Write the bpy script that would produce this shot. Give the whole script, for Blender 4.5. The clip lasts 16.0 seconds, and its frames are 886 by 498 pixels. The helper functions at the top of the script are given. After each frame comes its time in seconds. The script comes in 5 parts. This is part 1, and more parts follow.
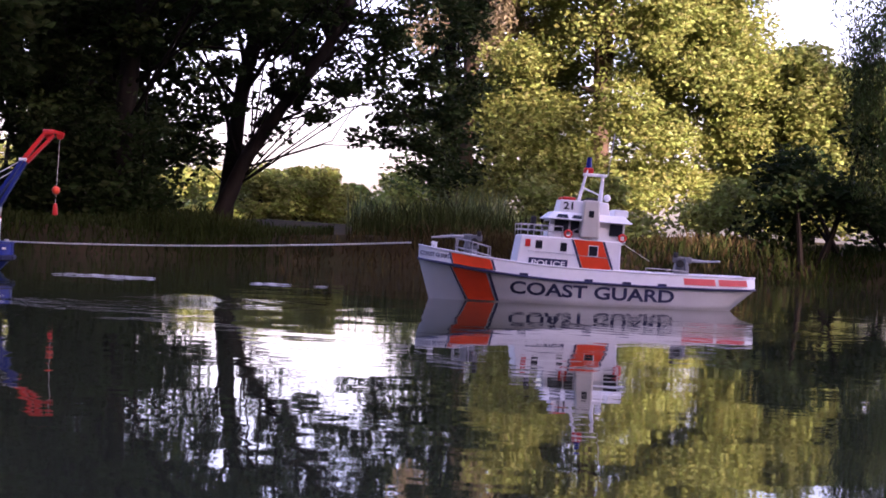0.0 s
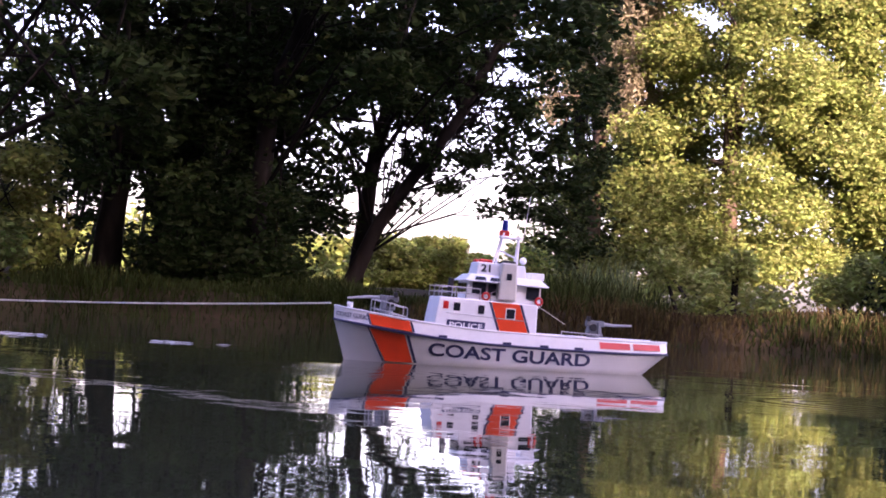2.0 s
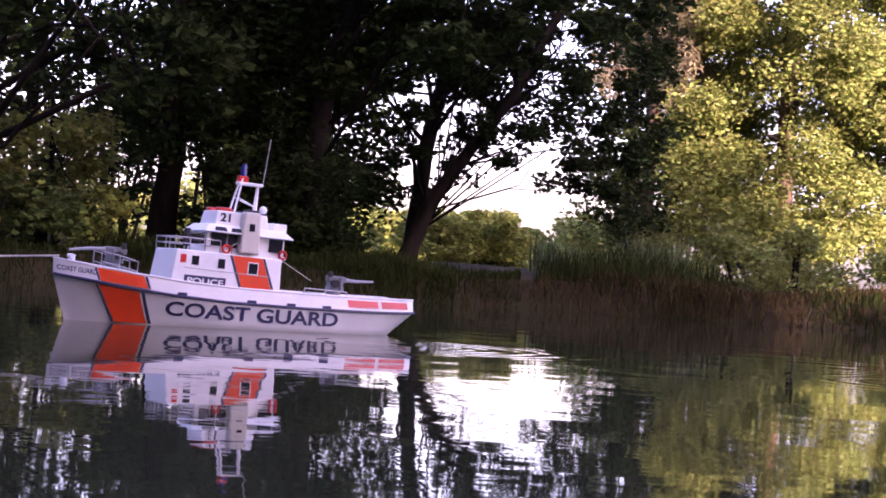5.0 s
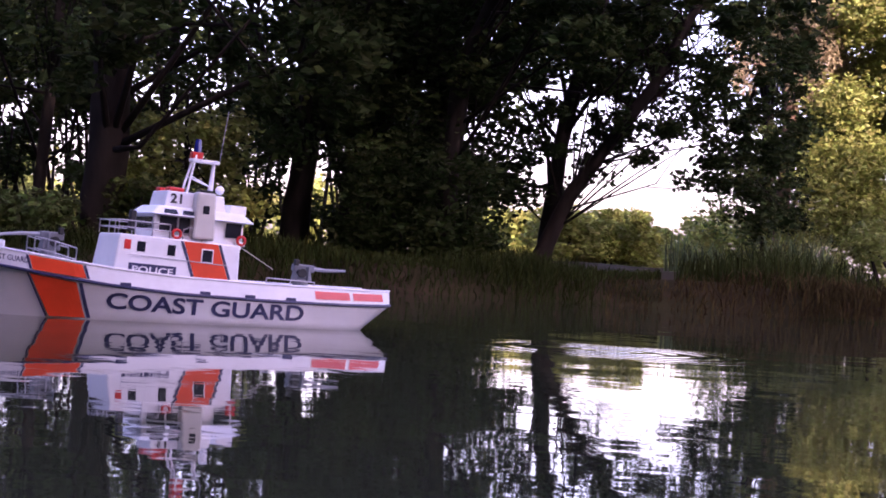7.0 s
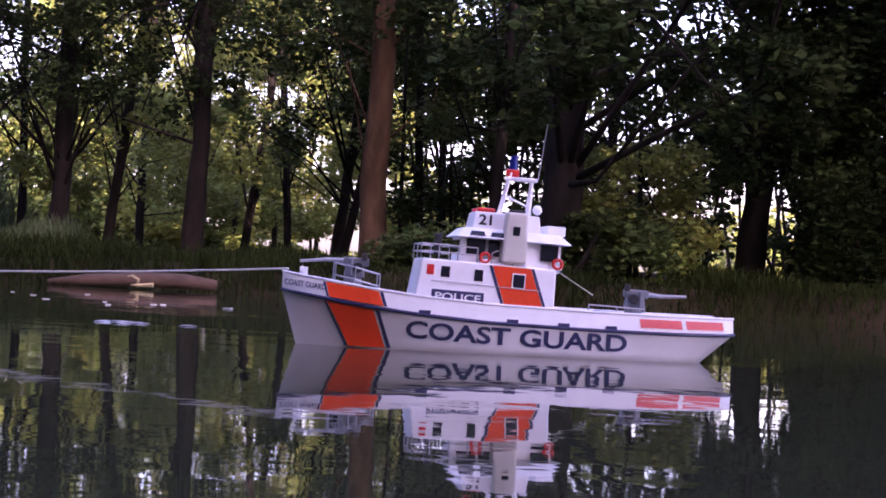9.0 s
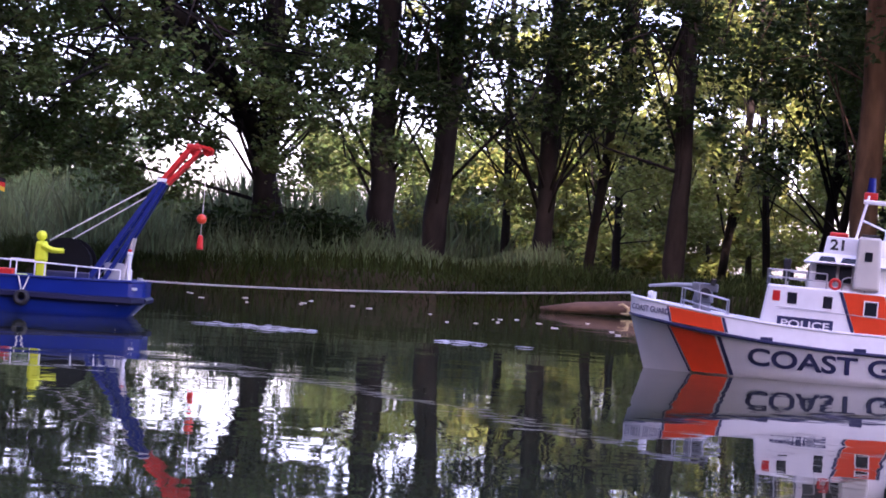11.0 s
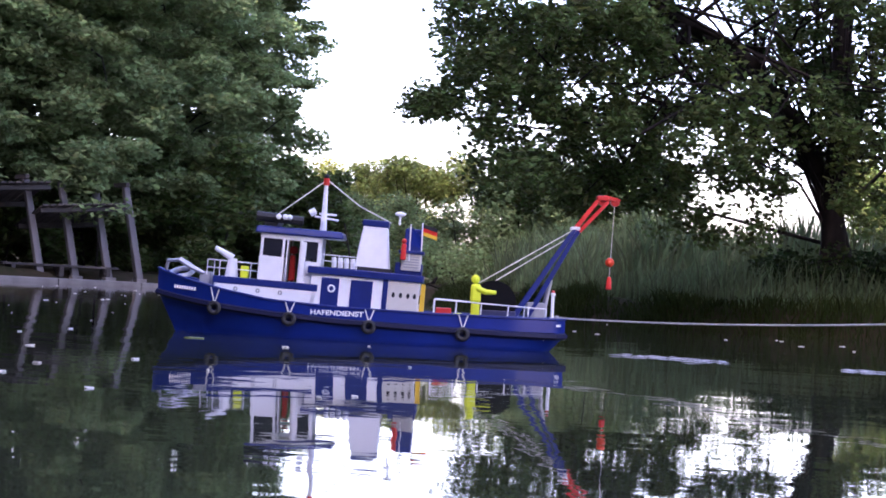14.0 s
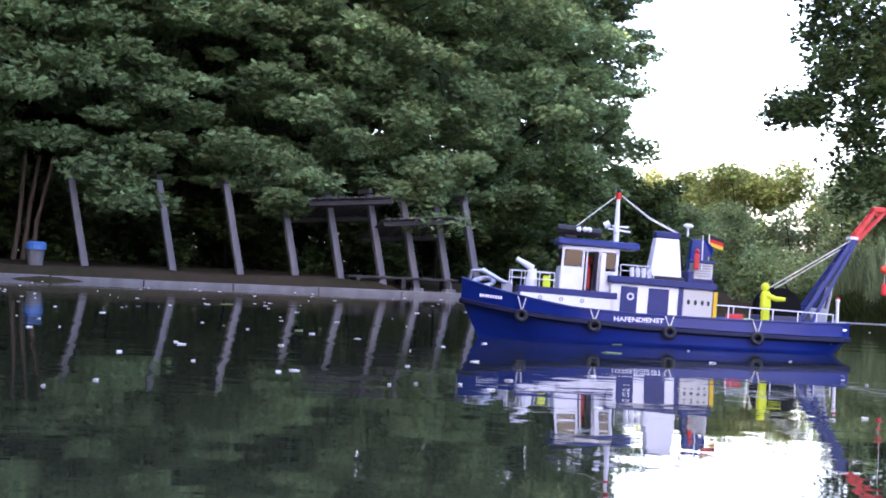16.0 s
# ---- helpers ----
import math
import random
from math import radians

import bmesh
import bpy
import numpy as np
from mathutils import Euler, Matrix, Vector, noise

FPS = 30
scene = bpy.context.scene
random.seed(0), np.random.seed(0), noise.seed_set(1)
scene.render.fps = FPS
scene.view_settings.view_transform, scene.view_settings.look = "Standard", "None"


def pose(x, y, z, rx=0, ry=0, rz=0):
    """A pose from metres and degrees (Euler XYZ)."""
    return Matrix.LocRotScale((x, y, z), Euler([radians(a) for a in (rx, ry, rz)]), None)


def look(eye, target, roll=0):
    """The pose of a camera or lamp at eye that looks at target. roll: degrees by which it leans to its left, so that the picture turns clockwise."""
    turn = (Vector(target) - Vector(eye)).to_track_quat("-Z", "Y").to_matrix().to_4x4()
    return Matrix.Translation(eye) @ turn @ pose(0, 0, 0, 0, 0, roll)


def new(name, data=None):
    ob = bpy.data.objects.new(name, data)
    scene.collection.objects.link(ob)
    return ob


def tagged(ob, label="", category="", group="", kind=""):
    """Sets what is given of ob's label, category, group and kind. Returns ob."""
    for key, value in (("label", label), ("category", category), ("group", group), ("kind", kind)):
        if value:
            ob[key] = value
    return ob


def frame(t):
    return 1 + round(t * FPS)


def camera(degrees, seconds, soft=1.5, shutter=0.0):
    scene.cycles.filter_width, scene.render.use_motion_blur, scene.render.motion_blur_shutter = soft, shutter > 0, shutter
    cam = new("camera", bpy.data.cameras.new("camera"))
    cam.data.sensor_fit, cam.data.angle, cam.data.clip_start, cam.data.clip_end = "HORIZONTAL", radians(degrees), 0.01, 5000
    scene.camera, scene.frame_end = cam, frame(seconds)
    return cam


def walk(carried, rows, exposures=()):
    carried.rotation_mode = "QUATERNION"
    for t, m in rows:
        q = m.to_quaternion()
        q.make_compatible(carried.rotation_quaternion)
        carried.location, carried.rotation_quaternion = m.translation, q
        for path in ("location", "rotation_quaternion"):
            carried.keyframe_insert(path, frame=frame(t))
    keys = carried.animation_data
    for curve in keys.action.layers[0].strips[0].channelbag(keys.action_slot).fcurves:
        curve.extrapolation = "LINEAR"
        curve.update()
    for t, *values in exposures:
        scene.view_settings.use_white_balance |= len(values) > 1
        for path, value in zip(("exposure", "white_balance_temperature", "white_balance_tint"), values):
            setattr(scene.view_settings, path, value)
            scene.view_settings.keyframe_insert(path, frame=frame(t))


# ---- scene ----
cam = camera(30, 16.0, soft=1.75)
CAMERA_ROWS = [
    (0, pose(-0.000, 0.000, 0.247, 89.698, -2.430, 0.013)),
    (0.5, pose(-0.011, -0.036, 0.253, 92.417, -2.834, 0.923)),
    (1, pose(-0.014, -0.058, 0.244, 90.295, -3.196, 2.443)),
    (1.5, pose(-0.040, -0.081, 0.253, 89.883, -3.189, 3.556)),
    (2, pose(-0.062, -0.112, 0.257, 91.882, -3.248, 4.232)),
    (2.5, pose(-0.097, -0.131, 0.248, 90.423, -3.133, 4.807)),
    (3, pose(-0.120, -0.156, 0.254, 90.433, -3.179, 5.247)),
    (3.5, pose(-0.152, -0.174, 0.251, 91.665, -3.225, 5.555)),
    (3.7, pose(-0.165, -0.166, 0.250, 91.583, -3.437, 5.679)),
    (5.8, pose(-0.374, 0.105, 0.259, 90.707, -3.732, 5.420)),
    (6, pose(-0.398, 0.119, 0.262, 91.288, -3.871, 5.508)),
    (6.5, pose(-0.461, 0.162, 0.253, 92.081, -3.569, 6.175)),
    (7, pose(-0.535, 0.233, 0.240, 90.642, -3.600, 9.351)),
    (7.5, pose(-0.631, 0.303, 0.239, 90.860, -3.213, 12.662)),
    (8, pose(-0.730, 0.380, 0.235, 91.447, -3.210, 16.471)),
    (8.2, pose(-0.766, 0.392, 0.229, 91.368, -3.044, 17.964)),
    (10.3, pose(-1.038, 0.344, 0.241, 90.482, -3.674, 33.995)),
    (10.5, pose(-1.065, 0.337, 0.242, 90.429, -3.724, 35.558)),
    (11, pose(-1.141, 0.295, 0.244, 90.961, -3.657, 39.790)),
    (11.5, pose(-1.246, 0.261, 0.248, 90.847, -3.665, 43.700)),
    (12, pose(-1.332, 0.237, 0.249, 90.769, -3.615, 47.386)),
    (12.5, pose(-1.441, 0.198, 0.255, 91.782, -3.508, 50.095)),
    (13, pose(-1.539, 0.138, 0.249, 91.333, -3.318, 52.850)),
    (13.5, pose(-1.608, 0.068, 0.251, 91.008, -3.202, 55.173)),
    (14, pose(-1.665, 0.006, 0.254, 91.386, -3.042, 57.432)),
    (14.5, pose(-1.728, -0.054, 0.250, 91.395, -2.779, 59.490)),
    (15, pose(-1.798, -0.121, 0.251, 91.434, -2.869, 62.131)),
    (15.5, pose(-1.865, -0.210, 0.252, 91.383, -2.635, 64.977)),
    (16, pose(-1.920, -0.327, 0.252, 91.184, -2.653, 68.331)),
]
walk(cam, CAMERA_ROWS, exposures=[(0, 2.08, 6350, 60), (2, 2.5, 6400, 58), (3.5, 2.45, 6450, 65), (7.5, 2.3, 6300, 67), (11, 2.65, 6100, 58), (12.5, 2.5, 6150, 50), (14.5, 2.85, 6150, 44), (16, 3.15, 6150, 38)])

# ---- light ----
SUN_ELEVATION, SUN_FROM = 20.0, (0.50, -0.87)
world = bpy.data.worlds.new("sky_world")
scene.world = world
world.use_nodes = True
wn = world.node_tree
sky = wn.nodes.new("ShaderNodeTexSky")
sky.sky_type, sky.sun_disc = "NISHITA", False
sky.sun_elevation = radians(SUN_ELEVATION)
sky.sun_rotation = math.atan2(SUN_FROM[0], SUN_FROM[1])
sky.air_density, sky.dust_density = 1.0, 3.0
wn.links.new(sky.outputs[0], wn.nodes["Background"].inputs[0])
wn.nodes["Background"].inputs[1].default_value = 0.15
sun = new("sun", bpy.data.lights.new("sun", "SUN"))
sun.data.energy, sun.data.angle, sun.data.color = 4.5, radians(0.6), (1.0, 0.86, 0.62)
sun.matrix_basis = look((SUN_FROM[0] * 50, SUN_FROM[1] * 50, 50 * math.tan(radians(SUN_ELEVATION))), (0, 0, 0))


# ---- materials ----
def material(name, color, rough=0.6, metal=0.0, vary=0.15, scale=20.0, bump=0.0, island=0.0, translucent=0.0, second=None, stretch=(1, 1, 1), spec=0.5):
    m = bpy.data.materials.new(name)
    m.use_nodes = True
    nt = m.node_tree
    n, l = nt.nodes, nt.links
    p = n["Principled BSDF"]
    p.inputs["Roughness"].default_value, p.inputs["Metallic"].default_value = rough, metal
    p.inputs["Specular IOR Level"].default_value = spec
    co = n.new("ShaderNodeTexCoord")
    mp = n.new("ShaderNodeMapping")
    mp.inputs["Scale"].default_value = stretch
    l.new(co.outputs["Object"], mp.inputs[0])
    fine, broad = n.new("ShaderNodeTexNoise"), n.new("ShaderNodeTexNoise")
    fine.inputs["Scale"].default_value, fine.inputs["Detail"].default_value = scale, 5
    broad.inputs["Scale"].default_value, broad.inputs["Detail"].default_value = scale * 0.13, 3
    l.new(mp.outputs[0], fine.inputs[0]), l.new(mp.outputs[0], broad.inputs[0])
    add = n.new("ShaderNodeMath")
    add.operation = "ADD"
    l.new(fine.outputs[0], add.inputs[0]), l.new(broad.outputs[0], add.inputs[1])
    ramp = n.new("ShaderNodeMapRange")
    ramp.inputs[1].default_value, ramp.inputs[2].default_value = 0.7, 1.3
    ramp.inputs[3].default_value, ramp.inputs[4].default_value = 0, 1
    l.new(add.outputs[0], ramp.inputs[0])
    mix = n.new("ShaderNodeMix")
    mix.data_type = "RGBA"
    dark = second or tuple(c * (1 - vary) for c in color)
    light = color if second else tuple(min(1, c * (1 + vary)) for c in color)
    mix.inputs[6].default_value, mix.inputs[7].default_value = (*dark, 1), (*light, 1)
    l.new(ramp.outputs[0], mix.inputs[0])
    out = mix.outputs[2]
    if island:
        geo = n.new("ShaderNodeNewGeometry")
        hsv = n.new("ShaderNodeHueSaturation")
        hue, val = n.new("ShaderNodeMapRange"), n.new("ShaderNodeMapRange")
        hue.inputs[3].default_value, hue.inputs[4].default_value = 0.5 - island * 0.09, 0.5 + island * 0.05
        val.inputs[3].default_value, val.inputs[4].default_value = 1 - island, 1 + island
        l.new(geo.outputs["Random Per Island"], hue.inputs[0]), l.new(geo.outputs["Random Per Island"], val.inputs[0])
        l.new(hue.outputs[0], hsv.inputs["Hue"]), l.new(val.outputs[0], hsv.inputs["Value"]), l.new(out, hsv.inputs["Color"])
        out = hsv.outputs[0]
    l.new(out, p.inputs["Base Color"])
    if bump:
        b = n.new("ShaderNodeBump")
        b.inputs["Strength"].default_value, b.inputs["Distance"].default_value = bump, 0.01
        l.new(fine.outputs[0], b.inputs["Height"]), l.new(b.outputs[0], p.inputs["Normal"])
    if translucent:
        t = n.new("ShaderNodeBsdfTranslucent")
        ms = n.new("ShaderNodeMixShader")
        ms.inputs[0].default_value = translucent
        l.new(out, t.inputs[0]), l.new(p.outputs[0], ms.inputs[1]), l.new(t.outputs[0], ms.inputs[2])
        l.new(ms.outputs[0], n["Material Output"].inputs[0])
    return m


M_LEAF = material("leaf_green", (0.055, 0.09, 0.024), 0.5, vary=0.3, scale=3, island=0.45, translucent=0.4, spec=0.15)
# near-black green: the shade of the bank trees is put into the leaf colour
M_LEAF_IN_SHADE = material("leaf_green_in_shade", (0.019, 0.034, 0.0105), 0.6, vary=0.3, scale=3, island=0.4, translucent=0.35, spec=0.05)
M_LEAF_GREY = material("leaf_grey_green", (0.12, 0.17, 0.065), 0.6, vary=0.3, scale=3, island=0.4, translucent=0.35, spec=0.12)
# lighter copy of leaf green, with the sun's brightness put into the colour
M_LEAF_SUNLIT = material("leaf_green_sunlit", (0.185, 0.235, 0.055), 0.5, vary=0.3, scale=3, island=0.4, translucent=0.4, spec=0.25)
M_LEAF_DRY = material("leaf_straw", (0.21, 0.185, 0.1), 0.6, vary=0.3, scale=3, island=0.3, translucent=0.4)
# reed green and straw darkened, with the bank's shade put into the colour
M_REED = material("reed_green_shaded", (0.022, 0.034, 0.009), 0.7, vary=0.3, scale=3, island=0.4, translucent=0.3, spec=0.03)
M_REED_DRY = material("reed_straw_shaded", (0.055, 0.044, 0.018), 0.7, vary=0.3, scale=3, island=0.4, translucent=0.3, spec=0.05)
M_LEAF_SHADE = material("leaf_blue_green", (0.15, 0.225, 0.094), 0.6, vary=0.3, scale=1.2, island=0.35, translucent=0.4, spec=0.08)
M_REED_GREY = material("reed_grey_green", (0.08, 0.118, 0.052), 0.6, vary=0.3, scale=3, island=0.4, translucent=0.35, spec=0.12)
# near-black, so the shade of the wood sits in the bark colour
M_BARK_SHADED = material("bark", (0.015, 0.0125, 0.011), 0.9, vary=0.45, scale=14, bump=0.8, stretch=(1, 1, 0.3), spec=0.1)
M_BARK_PALE = material("bark_brown", (0.085, 0.055, 0.034), 0.9, vary=0.45, scale=14, bump=0.8, stretch=(1, 1, 0.3))
# brown in place of dark bark: sun on one trunk put into colour
M_BARK_SUNLIT = material("bark_sunlit_brown", (0.06, 0.037, 0.022), 0.9, vary=0.6, scale=9, bump=1.0, stretch=(1, 1, 0.3), spec=0.1)
M_SOIL = material("soil", (0.045, 0.032, 0.022), 0.95, second=(0.024, 0.026, 0.012), scale=6, bump=0.6, spec=0.03)
M_STONE = material("concrete_edge", (0.15, 0.145, 0.142), 0.85, vary=0.3, scale=5, bump=0.3)
M_PALE_WOOD = material("weathered_wood", (0.12, 0.116, 0.12), 0.85, vary=0.3, scale=12, bump=0.4, stretch=(1, 1, 0.2))
M_DARK_WOOD = material("dark_wood", (0.04, 0.036, 0.034), 0.85, vary=0.3, scale=12, bump=0.4)


def water_material():
    m = bpy.data.materials.new("pond_water")
    m.use_nodes = True
    nt = m.node_tree
    n, l = nt.nodes, nt.links
    p = n["Principled BSDF"]
    p.inputs["Base Color"].default_value = (0.032, 0.036, 0.02, 1)
    p.inputs["Roughness"].default_value, p.inputs["IOR"].default_value = 0.022, 1.333
    geo = n.new("ShaderNodeNewGeometry")
    heights = []
    for scale, stretch, weight in ((1.6, (1, 1, 1), 1.0), (7.0, (1, 1, 1), 0.22), (0.35, (1, 1, 1), 2.0)):
        mp, tx, mu = n.new("ShaderNodeMapping"), n.new("ShaderNodeTexNoise"), n.new("ShaderNodeMath")
        mp.inputs["Scale"].default_value = stretch
        tx.inputs["Scale"].default_value, tx.inputs["Detail"].default_value = scale, 2
        mu.operation = "MULTIPLY"
        mu.inputs[1].default_value = weight
        l.new(geo.outputs["Position"], mp.inputs[0]), l.new(mp.outputs[0], tx.inputs[0]), l.new(tx.outputs[0], mu.inputs[0])
        heights.append(mu.outputs[0])
    # fading rings of a wake
    for px, py, freq, reach, weight in ((-0.85, 5.7, 62.0, 0.75, 0.3), (-5.2, 7.3, 50.0, 1.0, 0.22), (0.9, 5.4, 55.0, 1.0, 0.18)):
        ds, sc, sn, fade, mu = (n.new(k) for k in ("ShaderNodeVectorMath", "ShaderNodeMath", "ShaderNodeMath", "ShaderNodeMapRange", "ShaderNodeMath"))
        ds.operation, sc.operation, sn.operation, mu.operation = "DISTANCE", "MULTIPLY", "SINE", "MULTIPLY"
        ds.inputs[1].default_value = (px, py, 0)
        sc.inputs[1].default_value = freq
        fade.interpolation_type = "SMOOTHSTEP"
        fade.inputs[1].default_value, fade.inputs[2].default_value = 0, reach
        fade.inputs[3].default_value, fade.inputs[4].default_value = weight, 0
        l.new(geo.outputs["Position"], ds.inputs[0]), l.new(ds.outputs["Value"], sc.inputs[0]), l.new(sc.outputs[0], sn.inputs[0])
        l.new(ds.outputs["Value"], fade.inputs[0]), l.new(sn.outputs[0], mu.inputs[0]), l.new(fade.outputs[0], mu.inputs[1])
        heights.append(mu.outputs[0])
    total = heights[0]
    for h in heights[1:]:
        a = n.new("ShaderNodeMath")
        l.new(total, a.inputs[0]), l.new(h, a.inputs[1])
        total = a.outputs[0]
    b = n.new("ShaderNodeBump")
    b.inputs["Strength"].default_value, b.inputs["Distance"].default_value = 0.13, 0.02
    l.new(total, b.inputs["Height"]), l.new(b.outputs[0], p.inputs["Normal"])
    return m


M_WATER = water_material()


# ---- building tools ----
def flat_mesh(name, verts, faces, mat, smooth=False):
    """A mesh from numpy arrays: verts (n, 3), faces (m, k)."""
    me = bpy.data.meshes.new(name)
    verts, faces = np.asarray(verts, np.float32), np.asarray(faces, np.int32)
    k = faces.shape[1]
    me.vertices.add(len(verts)), me.loops.add(faces.size), me.polygons.add(len(faces))
    me.vertices.foreach_set("co", verts.ravel())
    me.loops.foreach_set("vertex_index", faces.ravel())
    me.polygons.foreach_set("loop_start", np.arange(0, faces.size, k, dtype=np.int32))
    me.polygons.foreach_set("use_smooth", np.full(len(faces), smooth))
    me.update(calc_edges=True)
    me.materials.append(mat)
    return me


def part(name, bm, mat, parent=None, label="", smooth=False):
    """Link a bmesh, or a ready mesh, as one object under its parent."""
    if isinstance(bm, bmesh.types.BMesh):
        me = bpy.data.meshes.new(name)
        bmesh.ops.recalc_face_normals(bm, faces=bm.faces)
        for f in bm.faces:
            f.smooth = smooth
        bm.to_mesh(me)
        bm.free()
        me.materials.append(mat)
    else:
        me = bm
    ob = new(name, me)
    ob.parent = parent
    return tagged(ob, label)


def thing(name, label, category, m=None, group="", kind=""):
    ob = new(name)
    ob.empty_display_size = 0.1
    if m is not None:
        ob.matrix_basis = m
    return tagged(ob, label, category, group, kind)


def box(bm, lo, hi, bevel=0.0, taper=(1, 1), shift=(0, 0)):
    """A block between two corners; taper and shift shape its top."""
    x0, y0, z0 = lo
    x1, y1, z1 = hi
    cx, cy = (x0 + x1) / 2, (y0 + y1) / 2
    b = [bm.verts.new(v) for v in ((x0, y0, z0), (x1, y0, z0), (x1, y1, z0), (x0, y1, z0))]
    t = [bm.verts.new((cx + (v.co.x - cx) * taper[0] + shift[0], cy + (v.co.y - cy) * taper[1] + shift[1], z1)) for v in b]
    fs = [bm.faces.new(b[::-1]), bm.faces.new(t)] + [bm.faces.new((b[i], b[(i + 1) % 4], t[(i + 1) % 4], t[i])) for i in range(4)]
    if bevel:
        es = list({e for f in fs for e in f.edges})
        bmesh.ops.bevel(bm, geom=es, offset=bevel, segments=2, profile=0.5, affect="EDGES")
    return bm


def tube(bm, pts, radii, sides=8, caps=True):
    """A tapered tube through points."""
    rings = []
    pts = [Vector(p) for p in pts]
    if not hasattr(radii, "__len__"):
        radii = [radii] * len(pts)
    for i, (p, r) in enumerate(zip(pts, radii)):
        d = (pts[min(i + 1, len(pts) - 1)] - pts[max(i - 1, 0)]).normalized()
        a = d.orthogonal().normalized() if i == 0 else (a - d * a.dot(d)).normalized()
        b = d.cross(a)
        rings.append([bm.verts.new(p + (a * math.cos(k * math.tau / sides) + b * math.sin(k * math.tau / sides)) * r) for k in range(sides)])
    for r0, r1 in zip(rings, rings[1:]):
        for k in range(sides):
            bm.faces.new((r0[k], r0[(k + 1) % sides], r1[(k + 1) % sides], r1[k]))
    if caps:
        bm.faces.new(rings[0][::-1]), bm.faces.new(rings[-1])
    return bm


def ball(bm, centre, r, scale=(1, 1, 1), seg=12):
    m = Matrix.Translation(centre) @ Matrix.Diagonal((*scale, 1))
    bmesh.ops.create_uvsphere(bm, u_segments=seg, v_segments=max(6, seg // 2), radius=r, matrix=m)
    return bm


def ring(bm, centre, axis, R, r, seg=20, sides=8):
    """A torus round an axis."""
    q = Vector(axis).to_track_quat("Z", "Y")
    vs = [[bm.verts.new(Vector(centre) + q @ Vector(((R + r * math.cos(v)) * math.cos(u), (R + r * math.cos(v)) * math.sin(u), r * math.sin(v))))
           for v in (j * math.tau / sides for j in range(sides))] for u in (i * math.tau / seg for i in range(seg))]
    for i in range(seg):
        for j in range(sides):
            bm.faces.new((vs[i][j], vs[(i + 1) % seg][j], vs[(i + 1) % seg][(j + 1) % sides], vs[i][(j + 1) % sides]))
    return bm


RNG = np.random.default_rng(7)


def leaf_array(centres, size, flat=0.35, droop=0.0, narrow=0.6):
    """Diamond leaves, slightly folded, one at each centre."""
    n = len(centres)
    d = RNG.normal(size=(n, 3))
    d[:, 2] = d[:, 2] * flat - droop
    d /= np.linalg.norm(d, axis=1)[:, None]
    o = RNG.normal(size=(n, 3))
    s = np.cross(d, o)
    s /= np.linalg.norm(s, axis=1)[:, None] + 1e-9
    up = np.cross(s, d)
    L = size * RNG.uniform(0.6, 1.35, n)[:, None]
    base, tip = centres - d * L / 2, centres + d * L / 2
    mid = centres + up * L * 0.12
    v = np.stack([base, mid + s * L * narrow / 2, tip, mid - s * L * narrow / 2], 1).reshape(-1, 3)
    return v, np.arange(4 * n).reshape(-1, 4)


def clump_points(clumps, per, shell=0.55):
    """Leaf places in balls (x, y, z, rx, ry, rz), thicker towards their skins."""
    out = []
    for c in clumps:
        d = RNG.normal(size=(per, 3))
        d /= np.linalg.norm(d, axis=1)[:, None]
        r = RNG.uniform(0, 1, per) ** shell
        out.append(np.array(c[:3]) + d * r[:, None] * np.array(c[3:6]))
    return np.concatenate(out)


def scatter_clumps(n, lo, hi, r0, r1, keep=None, squash=0.7):
    out = []
    while len(out) < n:
        p = RNG.uniform(lo, hi)
        if keep is None or keep(p):
            r = RNG.uniform(r0, r1)
            out.append((*p, r, r, r * squash))
    return out


def branch_tubes(bm, base, clumps, r, count):
    """Limbs from points on a trunk to clumps of leaves."""
    for i in range(min(count, len(clumps))):
        c = clumps[int(RNG.integers(len(clumps)))]
        start = base[int(RNG.integers(1, len(base)))]
        a, b = Vector(start), Vector(c[:3])
        if (b - a).length > 5:
            continue
        mid = (a + b) / 2 + Vector(RNG.normal(size=3)) * 0.12 * (b - a).length + Vector((0, 0, 0.08 * (b - a).length))
        tube(bm, [a, a.lerp(mid, 0.5), mid, mid.lerp(b, 0.6), b], [r, r * 0.75, r * 0.55, r * 0.35, r * 0.15], 5)


def tree(label, path, radii, clumps, leaf, per, mat, bark=None, limbs=20, narrow=0.6, droop=0.1, category="tree", group="", flat=0.35, limb_r=0.04):
    base = Vector(path[0])
    t = thing("tree", label, category, Matrix.Translation(base), group)
    inv = -np.array(base)
    bm = bmesh.new()
    fine, rr = [], []
    for i in range(len(path) - 1):
        for k in range(4):
            f = k / 4
            wob = Vector(RNG.normal(size=3)) * 0.12 * radii[i] if i or k else Vector()
            fine.append(Vector(path[i]).lerp(Vector(path[i + 1]), f) - base + wob)
            rr.append((radii[i] * (1 - f) + radii[i + 1] * f) * RNG.uniform(0.93, 1.07))
    fine.append(Vector(path[-1]) - base), rr.append(radii[-1])
    fine.insert(0, fine[0] - Vector((0, 0, 0.4))), rr.insert(0, rr[0] * 1.35)
    tube(bm, fine, rr, 12)
    local = [(c[0] + inv[0], c[1] + inv[1], c[2] + inv[2], *c[3:]) for c in clumps]
    branch_tubes(bm, fine[2:], local, limb_r, limbs)
    part("trunk", bm, bark or M_BARK_SHADED, t, smooth=True)
    if local:
        v, f = leaf_array(clump_points(local, per), leaf, flat, droop, narrow)
        part("crown", flat_mesh("crown", v, f, mat), mat, t)
    return t


